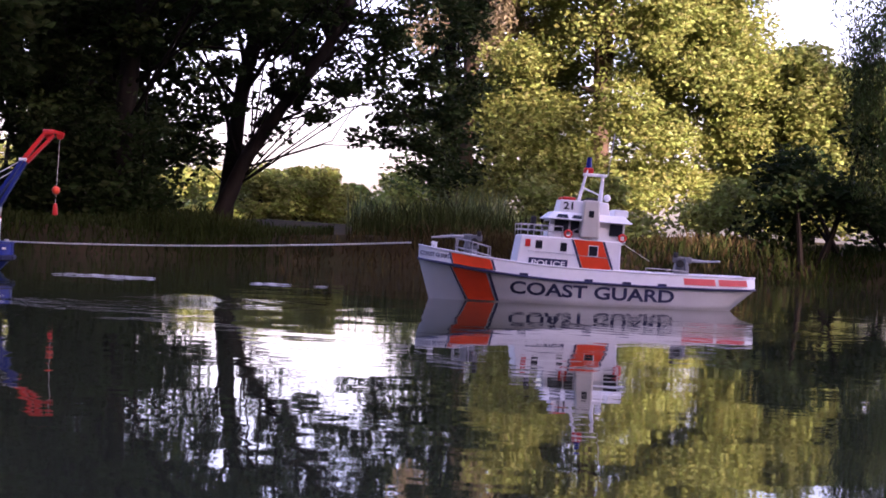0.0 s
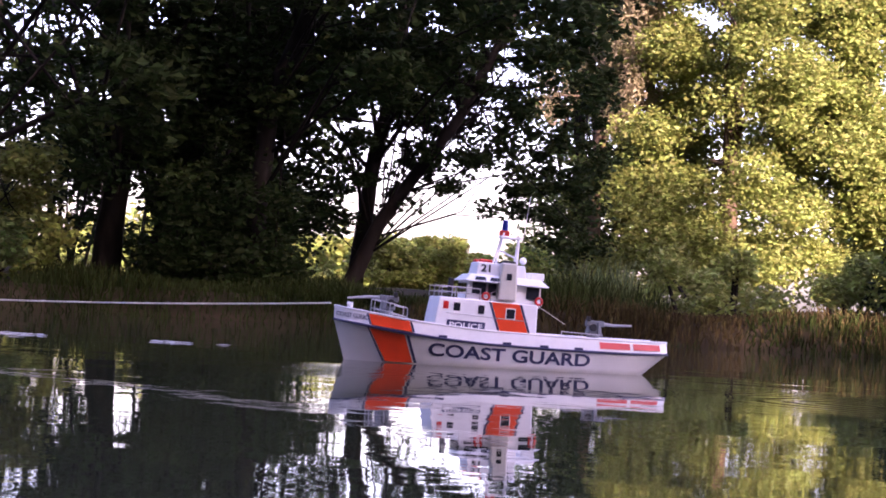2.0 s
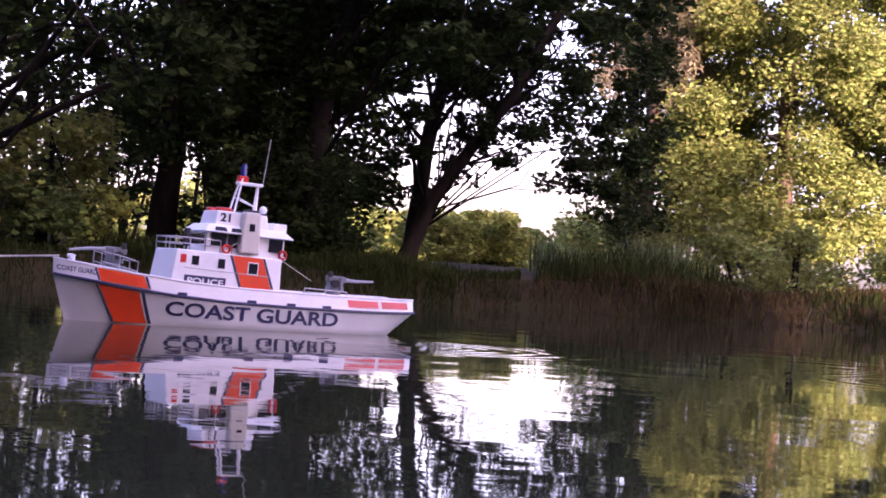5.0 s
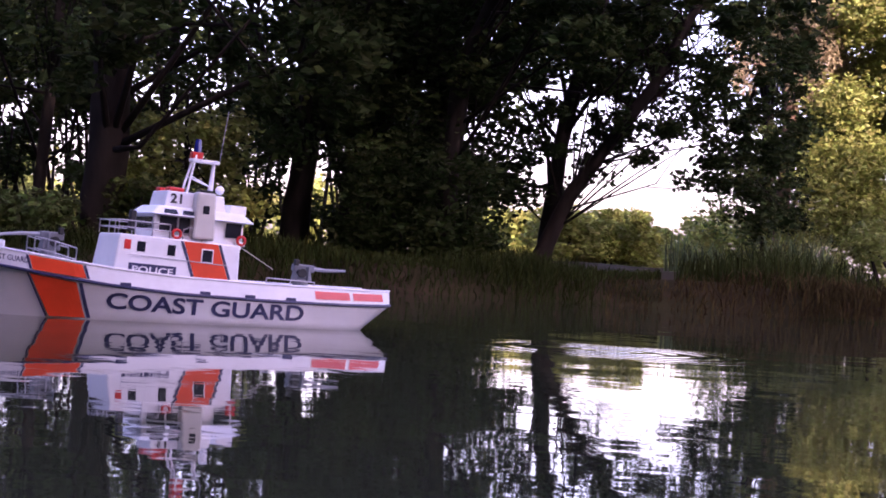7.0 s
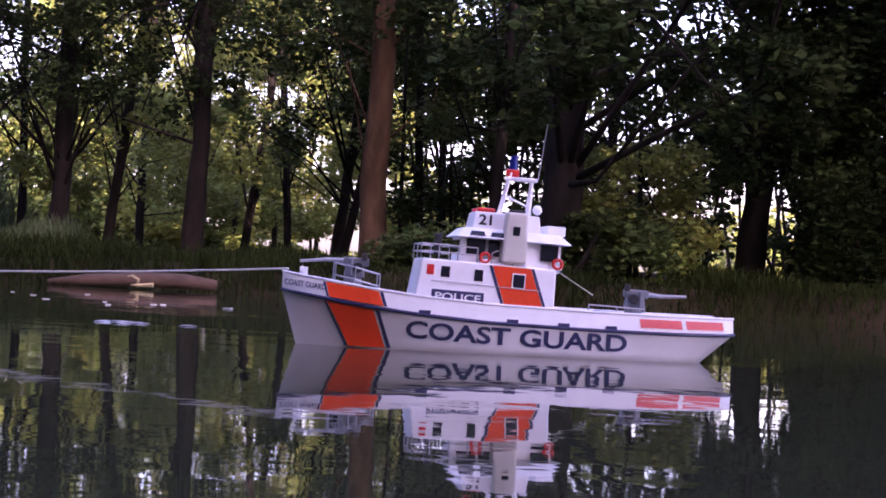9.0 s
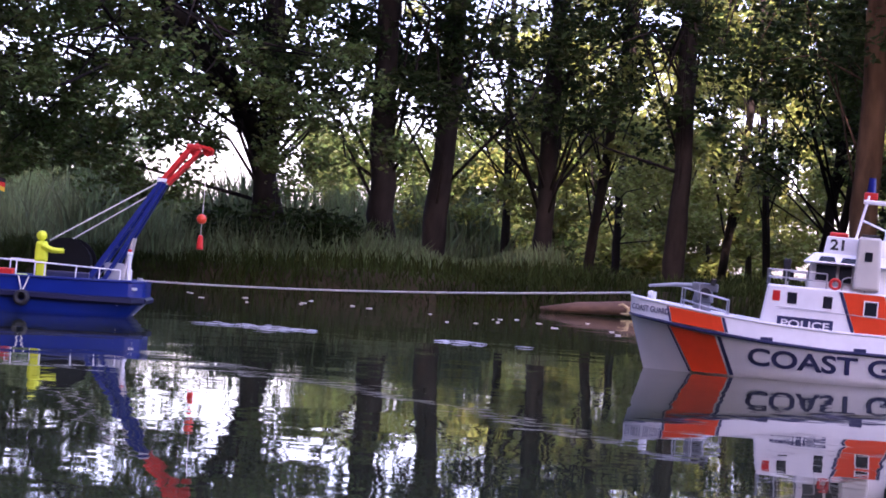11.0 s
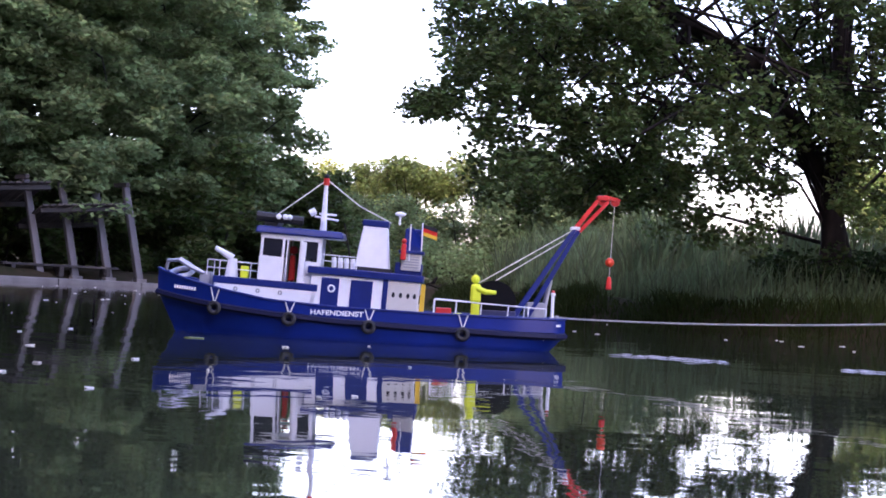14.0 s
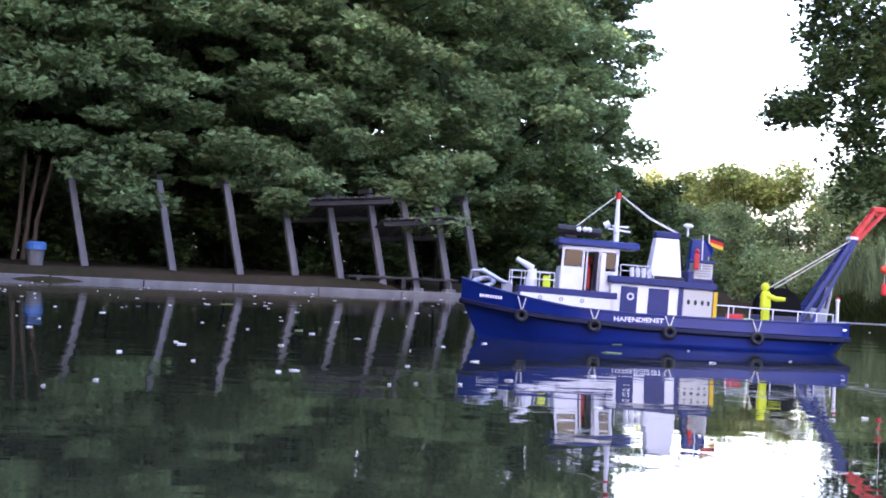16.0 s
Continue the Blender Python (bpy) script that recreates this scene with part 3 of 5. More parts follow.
def left_shore():
    # tall shaded trees over a walkway
    spots = [(-33.6, -3.2), (-33.8, 0.4), (-34, 3.6), (-34.2, 6.6), (-34.5, 9.6), (-36, 12.6), (-38, 15.2), (-40.6, 17.6)]
    for i, (x, y) in enumerate(spots):
        reach = 3.7 if i < 6 else 1.6
        top = scatter_clumps(40, (x - 2.2, y - 2.3, 8.2), (x + 2.2, y + 2.3, 12.5), 0.7, 1.2)
        cl = top + scatter_clumps(290, (x - 1.6, y - 2.3, 1.3), (x + reach, y + 2.3, 8.6), 0.25, 0.8, lambda p: p[2] > 1.55 + 0.02 * max(0, p[0] - x) + 0.3 * math.sin(p[1] * 2.1), 0.37)
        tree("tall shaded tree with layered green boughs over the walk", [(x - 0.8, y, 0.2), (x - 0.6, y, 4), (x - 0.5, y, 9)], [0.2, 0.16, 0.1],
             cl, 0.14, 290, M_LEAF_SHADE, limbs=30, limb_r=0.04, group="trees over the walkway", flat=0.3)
    for x, y in ((-38.5, -2), (-39, 2), (-39.3, 6), (-40, 10), (-45.5, 8)):
        tree("dark tree in the depth of the wood", [(x, y, 0.2), (x, y, 5), (x, y, 11)], [0.25, 0.2, 0.1],
             scatter_clumps(75, (x - 1.5, y - 2.4, 2.0), (x + 1.5, y + 2.4, 13), 0.9, 1.5), 0.3, 420, M_LEAF_IN_SHADE, limbs=8, group="trees in the depth of the wood")
    # paved edge, slanted posts with rafters, two slatted roofs
    bm = bmesh.new()
    for k in range(11):
        y0 = -4 + k * 1.55
        box(bm, (-30.2, y0, -0.3), (-29.75, y0 + 1.535, 0.08 + 0.006 * math.sin(k * 5)), 0.02)
    tagged(part("pavement", bm, M_STONE), "pale concrete edge slabs along the water", "pavement", kind="structure")
    for k, y in enumerate((3.0, 4.55, 6.09, 7.33, 8.36, 9.24, 10.04, 10.72, 11.35, 11.98)):
        t = thing("pergola_post", "weathered slanted pergola post with a short rafter", "post", Matrix.Translation((-31 - 0.05 * (k % 2), y, 0.11)), "pergola posts")
        bm = bmesh.new()
        box(bm, (-0.075, -0.065, -0.05), (0.075, 0.065, 1.74), 0.012, (0.9, 0.9), (-0.07, -0.36))
        part("post", bm, M_PALE_WOOD, t)
        bm = box(bmesh.new(), (-0.5, -0.43, 1.74), (0.12, -0.35, 1.82), 0.01)
        part("rafter", bm, M_DARK_WOOD, t)
        part("foot", box(bmesh.new(), (-0.11, -0.1, -0.05), (0.11, 0.1, 0.03), 0.01), M_STONE, t)
    for y0, z in ((8.35, 1.54), (9.8, 1.25)):
        t = thing("slatted_roof", "weathered slatted roof panel over the walk", "roof panel", pose(-31.1, y0, z - 0.06, 5, -13, 0), "slatted roofs")
        for k in range(12):
            part("slat", box(bmesh.new(), (-0.9, k * 0.135, 0), (0.75, k * 0.135 + 0.1, 0.03), 0.005), M_DARK_WOOD, t)
        for x in (-0.7, 0.55):
            part("beam", box(bmesh.new(), (x, 0, -0.09), (x + 0.07, 1.62, -0.004), 0.008), M_DARK_WOOD, t)
    t = thing("bench", "low dark wooden bench on the edge slabs", "bench", pose(-31.1, 10.4, 0.11))
    for k in range(3):
        part("seat_plank", box(bmesh.new(), (-0.2 + k * 0.14, -1.1, 0.18), (-0.08 + k * 0.14, 1.1, 0.22), 0.006), M_DARK_WOOD, t)
    for y in (-0.9, 0, 0.9):
        part("bench_leg", box(bmesh.new(), (-0.18, y - 0.04, 0), (0.2, y + 0.04, 0.18), 0.006), M_DARK_WOOD, t)
    t = thing("litter_bin", "pale grey litter bin with a blue lid", "bin", pose(-31.05, 3.66, 0.11))
    part("body", tube(bmesh.new(), [(0, 0, 0), (0, 0, 0.4)], [0.12, 0.15], 16), M_STONE, t)
    part("lid", tube(bmesh.new(), [(0, 0, 0.4), (0, 0, 0.5), (0, 0, 0.54)], [0.18, 0.18, 0.13], 16), material("blue_plastic", (0.05, 0.16, 0.4), 0.45), t, "blue plastic lid")
    for k in range(3):
        tree("thin pale stems beside the litter bin", [(-32.2, 3.4 + k * 0.18, 0.2), (-32.2, 3.5 + k * 0.15, 1.0), (-32.2, 3.55 + k * 0.25, 2.2)], [0.05, 0.04, 0.03], [], 0.1, 1, M_LEAF, M_BARK_PALE, 0, group="thin stems")
    for k in range(11):
        own = scatter_clumps(80, (-41.5, -4 + k * 2.2, 0.2), (-33.4 if k < 9 else -37.2, -1.8 + k * 2.2, 3.0), 0.35, 0.7)
        t = thing("bush", "dark shrubs behind the walkway", "bush", Matrix.Translation((-34.5, -3 + k * 2.2, 0.3)), "dark shrubs behind the walkway")
        local = [(o[0] + 34.5, o[1] + 3 - k * 2.2, o[2] - 0.3, *o[3:]) for o in own]
        for o in local[:4]:
            part("stem", tube(bmesh.new(), [(o[0] * 0.4, o[1] * 0.4, -0.1), o[:3]], [0.03, 0.01], 5), M_BARK_SHADED, t)
        v, f = leaf_array(clump_points(local, 240), 0.17)
        part("foliage", flat_mesh("foliage", v, f, M_LEAF), M_LEAF, t)


def unseen_shade_wood():
    """Unseen trees added behind the viewer to shade the pond, lower where sun passes."""
    rows = [(-66 + k * 4.7, -13 + 1.5 * math.sin(k * 2.3)) for k in range(22)] + [(-63.6 + k * 4.7, -17.5) for k in range(17)]
    for x, y in rows:
        h = 19.0 if x < -36 else 15.5 if x < -24 else 18.0 if x < -2 else 12.5 if 6 < x < 11 else 15.0 if x < 14 else 12.0 if x < 24 else 18.0
        cl = scatter_clumps(int(h * 2.8), (x - 3.0, y - 2.2, 0.3), (x + 3.0, y + 2.2, h), 1.0, 2.0)
        tree("tall dense tree, unseen and added to shade the pond", [(x, y, 0.2), (x, y, h * 0.5), (x, y, h * 0.9)], [0.35, 0.25, 0.1], cl, 0.95, 165, M_LEAF_IN_SHADE, limbs=0, group="wood round the pond")


far_bank_trees()
shore_plants()
left_shore()
unseen_shade_wood()


# ---- model boats ----
M_WHITE = material("white_paint", (0.88, 0.88, 0.9), 0.35, vary=0.05, scale=30)
M_OFFWHITE = material("cream_paint", (0.62, 0.6, 0.55), 0.4, vary=0.06, scale=30)
# greyer than white_paint: shade of the down-facing sides put into the colour
M_HULL_SHADED = material("white_hull_paint_shaded", (0.72, 0.72, 0.74), 0.3, vary=0.06, scale=12)
M_ORANGE = material("orange_red_paint", (0.85, 0.07, 0.015), 0.35, vary=0.08, scale=20)
M_PINK = material("faded_red_film", (0.8, 0.12, 0.12), 0.4, vary=0.08, scale=20)
M_NAVY = material("navy_paint", (0.03, 0.035, 0.1), 0.35, vary=0.1, scale=20)
M_STRAKE = material("dark_blue_strake", (0.012, 0.014, 0.045), 0.5, vary=0.15, scale=20, spec=0.2)
M_GUN = material("dark_gun_grey", (0.17, 0.18, 0.2), 0.5, vary=0.15, scale=30)
M_BLACK = material("black_rubber", (0.015, 0.015, 0.018), 0.6, vary=0.2, scale=30)
M_BLUE = material("blue_paint", (0.006, 0.024, 0.2), 0.3, vary=0.15, scale=8, spec=0.35)
M_BLUE_TRIM = material("royal_blue_trim", (0.008, 0.022, 0.15), 0.35, vary=0.12, scale=20, spec=0.35)
M_RED = material("red_paint", (0.7, 0.03, 0.02), 0.4, vary=0.08, scale=20)
M_GREY = material("grey_paint", (0.35, 0.36, 0.38), 0.45, vary=0.1, scale=30)
M_STEEL = material("dull_steel", (0.45, 0.45, 0.48), 0.4, 0.7, vary=0.1, scale=30)
M_YELLOW = material("neon_yellow", (0.75, 0.85, 0.02), 0.6, vary=0.05, scale=30)
M_DRUM = material("drum_black", (0.008, 0.008, 0.009), 0.9, spec=0.1)
M_GLASS_DARK = material("dark_window", (0.02, 0.022, 0.03), 0.08, vary=0.1, scale=10)
M_ROPE = material("pale_rope", (0.7, 0.68, 0.62), 0.9, vary=0.15, scale=60)
M_DECK = material("grey_deck", (0.3, 0.3, 0.32), 0.7, vary=0.1, scale=20)
M_GOLD = material("flag_gold", (0.8, 0.5, 0.03), 0.7, vary=0.05)
M_LAMP_BLUE = material("blue_lamp_glass", (0.02, 0.03, 0.2), 0.15, vary=0.05)


class Hull:
    """A hull surface: stations of x, strake half-beam, strake height, bulwark top half-beam and height, waterline half-beam."""

    def __init__(self, stations, draft):
        self.s, self.draft = np.array(stations, float), draft

    def at(self, x):
        order = np.argsort(self.s[:, 0])
        return [np.interp(x, self.s[order, 0], self.s[order, k]) for k in range(1, 6)]

    def side(self, x, z):
        """Half-beam of the outside at x and height z."""
        b, h, tb, th, w = self.at(x)
        if z > h:
            return b + (tb - b) * (z - h) / max(th - h, 1e-6)
        if z > 0:
            k = z / h
            return w + (b - w) * (k ** 1.3)
        return w * max(0.0, 1 + z / self.draft) ** 0.5

    def mesh(self, z_of, rows, n=44):
        """Both sides between heights given by z_of(x, row)."""
        bm = bmesh.new()
        xs = [self.s[:, 0].min() + (self.s[:, 0].max() - self.s[:, 0].min()) * (0.5 - 0.5 * math.cos(math.pi * i / n)) for i in range(n + 1)]
        for sgn in (1, -1):
            grid = [[bm.verts.new((x, sgn * self.side(x, z_of(x, r)), z_of(x, r))) for r in rows] for x in xs]
            for a, b in zip(grid, grid[1:]):
                for j in range(len(rows) - 1):
                    bm.faces.new((a[j], b[j], b[j + 1], a[j + 1]))
            ends = grid if sgn > 0 else ends
            if sgn < 0:
                for e in (0, -1):
                    for j in range(len(rows) - 1):
                        try:
                            bm.faces.new((ends[e][j], grid[e][j], grid[e][j + 1], ends[e][j + 1]))
                        except ValueError:
                            pass
        bmesh.ops.remove_doubles(bm, verts=bm.verts, dist=0.0005)
        return bm

    def patch(self, corners, off=0.0015, nu=10, nv=8, side=1):
        """A film on the side: four corners (x, z) in order."""
        bm = bmesh.new()
        g = []
        for i in range(nu + 1):
            row = []
            for j in range(nv + 1):
                u, v = i / nu, j / nv
                x = (1 - v) * ((1 - u) * corners[0][0] + u * corners[1][0]) + v * ((1 - u) * corners[3][0] + u * corners[2][0])
                z = (1 - v) * ((1 - u) * corners[0][1] + u * corners[1][1]) + v * ((1 - u) * corners[3][1] + u * corners[2][1])
                row.append(bm.verts.new((x, side * (self.side(x, z) + off), z)))
            g.append(row)
        for i in range(nu):
            for j in range(nv):
                bm.faces.new((g[i][j], g[i + 1][j], g[i + 1][j + 1], g[i][j + 1]))
        return bm


def text_mesh(body, height, stretch=1.0, bold=0.0):
    """Letters in the x, y plane from the built-in font, centred."""
    cu = bpy.data.curves.new("letters", "FONT")
    cu.body, cu.size, cu.resolution_u, cu.offset = body, height / 0.69, 4, bold
    cu.align_x = "CENTER"
    ob = bpy.data.objects.new("letters", cu)
    scene.collection.objects.link(ob)
    me = bpy.data.meshes.new_from_object(ob.evaluated_get(bpy.context.evaluated_depsgraph_get()))
    scene.collection.objects.unlink(ob)
    bpy.data.objects.remove(ob)
    for v in me.vertices:
        v.co.x *= stretch
    return me


def letters_on(name, body, height, place, mat, parent, stretch=1.0, bold=0.0, label=""):
    """Letters laid on a side, a part for each word: place(u, v) gives the point for letter space u along, v up."""
    me = text_mesh(body, height, stretch, bold)
    us = sorted(v.co.x for v in me.vertices)
    cut = max(zip(us, us[1:]), key=lambda p: p[1] - p[0]) if " " in body else (1e9, 1e9)
    for k in range(1 + body.count(" ")):
        bm = bmesh.new()
        bm.from_mesh(me)
        away = [v for v in bm.verts if (v.co.x > sum(cut) / 2) != bool(k)]
        bmesh.ops.delete(bm, geom=away, context="VERTS")
        for v in bm.verts:
            v.co = place(v.co.x, v.co.y)
        part(name, bm, mat, parent, label)


def rail(name, pts, height, parent, r=0.0022, posts=True, levels=(1.0, 0.5), mat=None):
    """A railing along points, one mesh for each bar and post."""
    mat = mat or M_WHITE
    for k in levels:
        part("rail_bar", tube(bmesh.new(), [(p[0], p[1], p[2] + height * k) for p in pts], r, 6), mat, parent)
    for p in pts:
        part("rail_post", tube(bmesh.new(), [p, (p[0], p[1], p[2] + height)], r, 6), mat, parent)


def blk(name, lo, hi, mat, parent, bevel=0.002, label="", taper=(1, 1), shift=(0, 0)):
    return part(name, box(bmesh.new(), lo, hi, bevel, taper, shift), mat, parent, label)


def plate(name, quad, thick, mat, parent, label=""):
    """A flat plate from four corners, with a thickness along its normal."""
    bm = bmesh.new()
    q = [Vector(p) for p in quad]
    n = (q[1] - q[0]).cross(q[3] - q[0]).normalized() * thick
    a, b = [bm.verts.new(p) for p in q], [bm.verts.new(p + n) for p in q]
    bm.faces.new(a), bm.faces.new(b[::-1])
    for i in range(4):
        bm.faces.new((a[i], a[(i + 1) % 4], b[(i + 1) % 4], b[i]))
    return part(name, bm, mat, parent, label)


def coast_guard_boat():
    t = thing("patrol_boat", "white and orange model coast guard boat under tow", "model boat")
    H = Hull([(-0.70, 0.125, 0.092, 0.115, 0.142, 0.105), (-0.66, 0.155, 0.09, 0.145, 0.142, 0.135), (-0.5, 0.185, 0.088, 0.175, 0.142, 0.17), (-0.2, 0.2, 0.09, 0.19, 0.146, 0.19),
              (0.1, 0.2, 0.098, 0.192, 0.154, 0.185), (0.3, 0.19, 0.112, 0.181, 0.168, 0.155), (0.45, 0.165, 0.128, 0.157, 0.184, 0.115), (0.58, 0.12, 0.146, 0.112, 0.203, 0.07),
              (0.66, 0.072, 0.158, 0.067, 0.214, 0.03), (0.70, 0.035, 0.164, 0.034, 0.22, 0.008), (0.72, 0.004, 0.168, 0.008, 0.224, 0.002)], 0.07)
    lower = H.mesh(lambda x, r: r * H.at(x)[1] if r >= 0 else r * 0.07, (-0.9, -0.5, 0, 0.25, 0.5, 0.75, 1))
    for v in lower.verts:  # raked stem
        if v.co.x > 0.4:
            v.co.x -= (v.co.x - 0.4) / 0.32 * max(0, 0.168 - v.co.z) * 0.3
    for v in lower.verts:  # undercut stern
        if v.co.x < -0.45:
            v.co.x += (-0.45 - v.co.x) / 0.25 * max(0, 0.092 - v.co.z) * 1.1
    part("hull", lower, M_HULL_SHADED, t, "white hull sides, shaded pale grey in the colour", True)
    part("bulwark", H.mesh(lambda x, r: H.at(x)[1] + (H.at(x)[3] - H.at(x)[1]) * r, (0, 0.5, 1)), M_WHITE, t, "white bulwark above the rubbing strake", True)
    # strake and deck
    xs = np.linspace(-0.7, 0.72, 40)
    for s in (1, -1):
        part("rubbing_strake", tube(bmesh.new(), [(x, s * (H.at(x)[0] + 0.001), H.at(x)[1]) for x in xs], 0.0055, 6), M_NAVY, t, "dark blue rubbing strake")
        part("bulwark_cap", tube(bmesh.new(), [(x, s * H.at(x)[2], H.at(x)[3]) for x in xs], 0.004, 6), M_WHITE, t)
    part("transom_strake", tube(bmesh.new(), [(-0.702, -0.126, 0.092), (-0.702, 0.126, 0.092)], 0.0055, 6), M_NAVY, t)
    bm = bmesh.new()
    for a, b in zip(xs, xs[1:]):
        bm.faces.new([bm.verts.new(p) for p in ((a, -H.at(a)[0] + 0.004, H.at(a)[1] + 0.012), (b, -H.at(b)[0] + 0.004, H.at(b)[1] + 0.012), (b, H.at(b)[0] - 0.004, H.at(b)[1] + 0.012), (a, H.at(a)[0] - 0.004, H.at(a)[1] + 0.012))])
    bmesh.ops.remove_doubles(bm, verts=bm.verts, dist=0.0005)
    part("deck", bm, M_DECK, t)

    for s in (1, -1):
        part("hull_stripe", H.patch([(0.40, 0.004), (0.51, 0.004), (0.585, 0.139), (0.445, 0.119)], side=s), M_ORANGE, t, "slanted orange-red stripe on the hull")
        part("bulwark_stripe", H.patch([(0.415, 0.132), (0.578, 0.152), (0.59, 0.198), (0.43, 0.176)], 0.0035, side=s), M_ORANGE, t, "slanted orange-red stripe on the bulwark")
        part("stripe_edge", H.patch([(0.383, 0.004), (0.395, 0.004), (0.438, 0.119), (0.426, 0.117)], side=s), M_NAVY, t)
        part("stripe_edge", H.patch([(0.404, 0.131), (0.413, 0.132), (0.427, 0.176), (0.418, 0.175)], 0.0035, side=s), M_NAVY, t)
        part("stripe_edge", H.patch([(0.515, 0.004), (0.521, 0.004), (0.594, 0.141), (0.588, 0.14)], side=s), M_NAVY, t)
        part("stripe_edge", H.patch([(0.58, 0.153), (0.586, 0.154), (0.599, 0.199), (0.593, 0.199)], 0.0035, side=s), M_NAVY, t)
        part("film_panel", H.patch([(-0.66, 0.105), (-0.535, 0.104), (-0.53, 0.13), (-0.655, 0.13)], 0.003, side=s), M_PINK, t, "faded red panel on the bulwark")
        part("film_panel", H.patch([(-0.52, 0.104), (-0.385, 0.104), (-0.38, 0.131), (-0.515, 0.13)], 0.003, side=s), M_PINK, t, "faded red panel on the bulwark")
        for x in (0.29, 0.02, -0.14, -0.29):
            zz = H.at(x)[1] + 0.008
            blk("scupper", (x - 0.018, s * (H.side(x, zz) + 0.002) - 0.002, zz - 0.006), (x + 0.018, s * (H.side(x, zz) + 0.002) + 0.002, zz + 0.007), M_NAVY, t, 0.001)
    slope = -0.02
    for s in (1, -1):
        letters_on("hull_lettering", "COAST GUARD", 0.05, lambda u, v, s=s: Vector((0.0 - s * u, s * (H.side(-s * u, max(0.004, v + 0.036 + 0.035 * (-s * u) * 0.55 + 0.02 * u * u)) + 0.002), v + 0.031 + 0.02 * (-s * u) + 0.03 * u * u)), M_NAVY, t, 1.36, 0.0018, "navy blue letters")
        letters_on("bow_lettering", "COAST GUARD", 0.017, lambda u, v, s=s: Vector((0.652 - s * u, s * (H.side(min(0.715, 0.652 - s * u), 0.185) + 0.004), v + 0.178 + 0.1 * (-s * u))), M_NAVY, t, 0.72, 0.0004)

    # first tier
    cab = blk("deckhouse", (-0.125, -0.128, 0.1), (0.325, 0.128, 0.292), M_WHITE, t, 0.006, "white deckhouse", (0.94, 0.94), (-0.01, 0))

    def cy(z):
        return 0.128 - (z - 0.1) / 0.192 * 0.0077
    for s in (1, -1):
        def win(x0, x1, z0, z1, mat, name="window"):
            y = s * cy((z0 + z1) / 2)
            blk(name, (x0, min(y, y + s * 0.003), z0), (x1, max(y, y + s * 0.003), z1), mat, cab, 0.001)
        plate("orange_band", [(0.08, s * cy(0.285), 0.287), (-0.04, s * cy(0.285), 0.287), (-0.085, s * cy(0.18), 0.17), (0.035, s * cy(0.18), 0.17)][::s], -0.0025, M_ORANGE, cab, "slanted orange-red band")
        plate("band_edge", [(0.091, s * cy(0.285), 0.287), (0.082, s * cy(0.285), 0.287), (0.037, s * cy(0.18), 0.17), (0.046, s * cy(0.18), 0.17)][::s], -0.0025, M_NAVY, cab)
        plate("band_edge", [(-0.042, s * cy(0.285), 0.287), (-0.051, s * cy(0.285), 0.287), (-0.096, s * cy(0.18), 0.17), (-0.087, s * cy(0.18), 0.17)][::s], -0.0025, M_NAVY, cab)
        win(0.262, 0.284, 0.243, 0.274, M_RED, "red_hatch")
        win(0.212, 0.24, 0.238, 0.272, M_GLASS_DARK)
        win(0.108, 0.135, 0.234, 0.27, M_GLASS_DARK)
        for x0, x1, z0, z1 in ((-0.022, 0.013, 0.225, 0.265),):
            y = s * cy(0.25)
            blk("window_frame", (x0 - 0.004, min(y + s * 0.002, y + s * 0.005), z0 - 0.004), (x1 + 0.004, max(y + s * 0.002, y + s * 0.005), z1 + 0.004), M_WHITE, cab, 0.001)
            blk("window", (x0, min(y + s * 0.003, y + s * 0.007), z0), (x1, max(y + s * 0.003, y + s * 0.007), z1), M_GLASS_DARK, cab, 0.001)
        y = s * cy(0.2)
        blk("name_board", (0.1, min(y, y + s * 0.003), 0.158), (0.264, max(y, y + s * 0.003), 0.199), M_NAVY, cab, 0.001, "navy board with white letters")
        letters_on("board_lettering", "POLICE", 0.021, lambda u, v, s=s: Vector((0.182 - s * u, s * (cy(0.2) + 0.0045), 0.169 + v)), M_WHITE, cab, 1.45, 0.0006)
        part("grab_rail", tube(bmesh.new(), [(0.27, s * (cy(0.225) + 0.004), 0.226), (-0.08, s * (cy(0.225) + 0.004), 0.22)], 0.0015, 6), M_STEEL, cab)
    # wheelhouse
    wh = blk("wheelhouse", (-0.135, -0.098, 0.266), (0.185, 0.098, 0.357), M_WHITE, t, 0.004, "white wheelhouse with raked windows", (1.0, 0.98))
    part("wheelhouse_roof", box(bmesh.new(), (-0.165, -0.125, 0.356), (0.205, 0.125, 0.387), 0.004, (0.82, 0.72)), M_WHITE, wh, "white overhanging roof")
    for s in (1, -1):
        for x0, x1 in ((0.105, 0.165), (0.06, 0.097), (-0.125, -0.07)):
            y = s * 0.0985
            blk("window", (x0, min(y, y + s * 0.006), 0.302), (x1, max(y, y + s * 0.006), 0.352), M_GLASS_DARK, wh, 0.001)
        for x0, x1 in ((0.11, 0.16), (0.04, 0.095)):
            plate("roof_window", [(x0, s * 0.1205, 0.364), (x1, s * 0.1205, 0.364), (x1 - 0.006, s * 0.1075, 0.377), (x0 + 0.004, s * 0.1075, 0.377)][::s], 0.004, M_GLASS_DARK, wh)
        for x in (0.105, -0.125):
            part("life_ring", ring(bmesh.new(), (x, s * 0.112, 0.309), (0, 1, 0), 0.014, 0.005), M_RED, t, "red and white life ring")
            blk("ring_bracket", (x - 0.014, s * 0.108 - 0.006, 0.29), (x + 0.014, s * 0.108 + 0.006, 0.304), M_WHITE, t, 0.002)
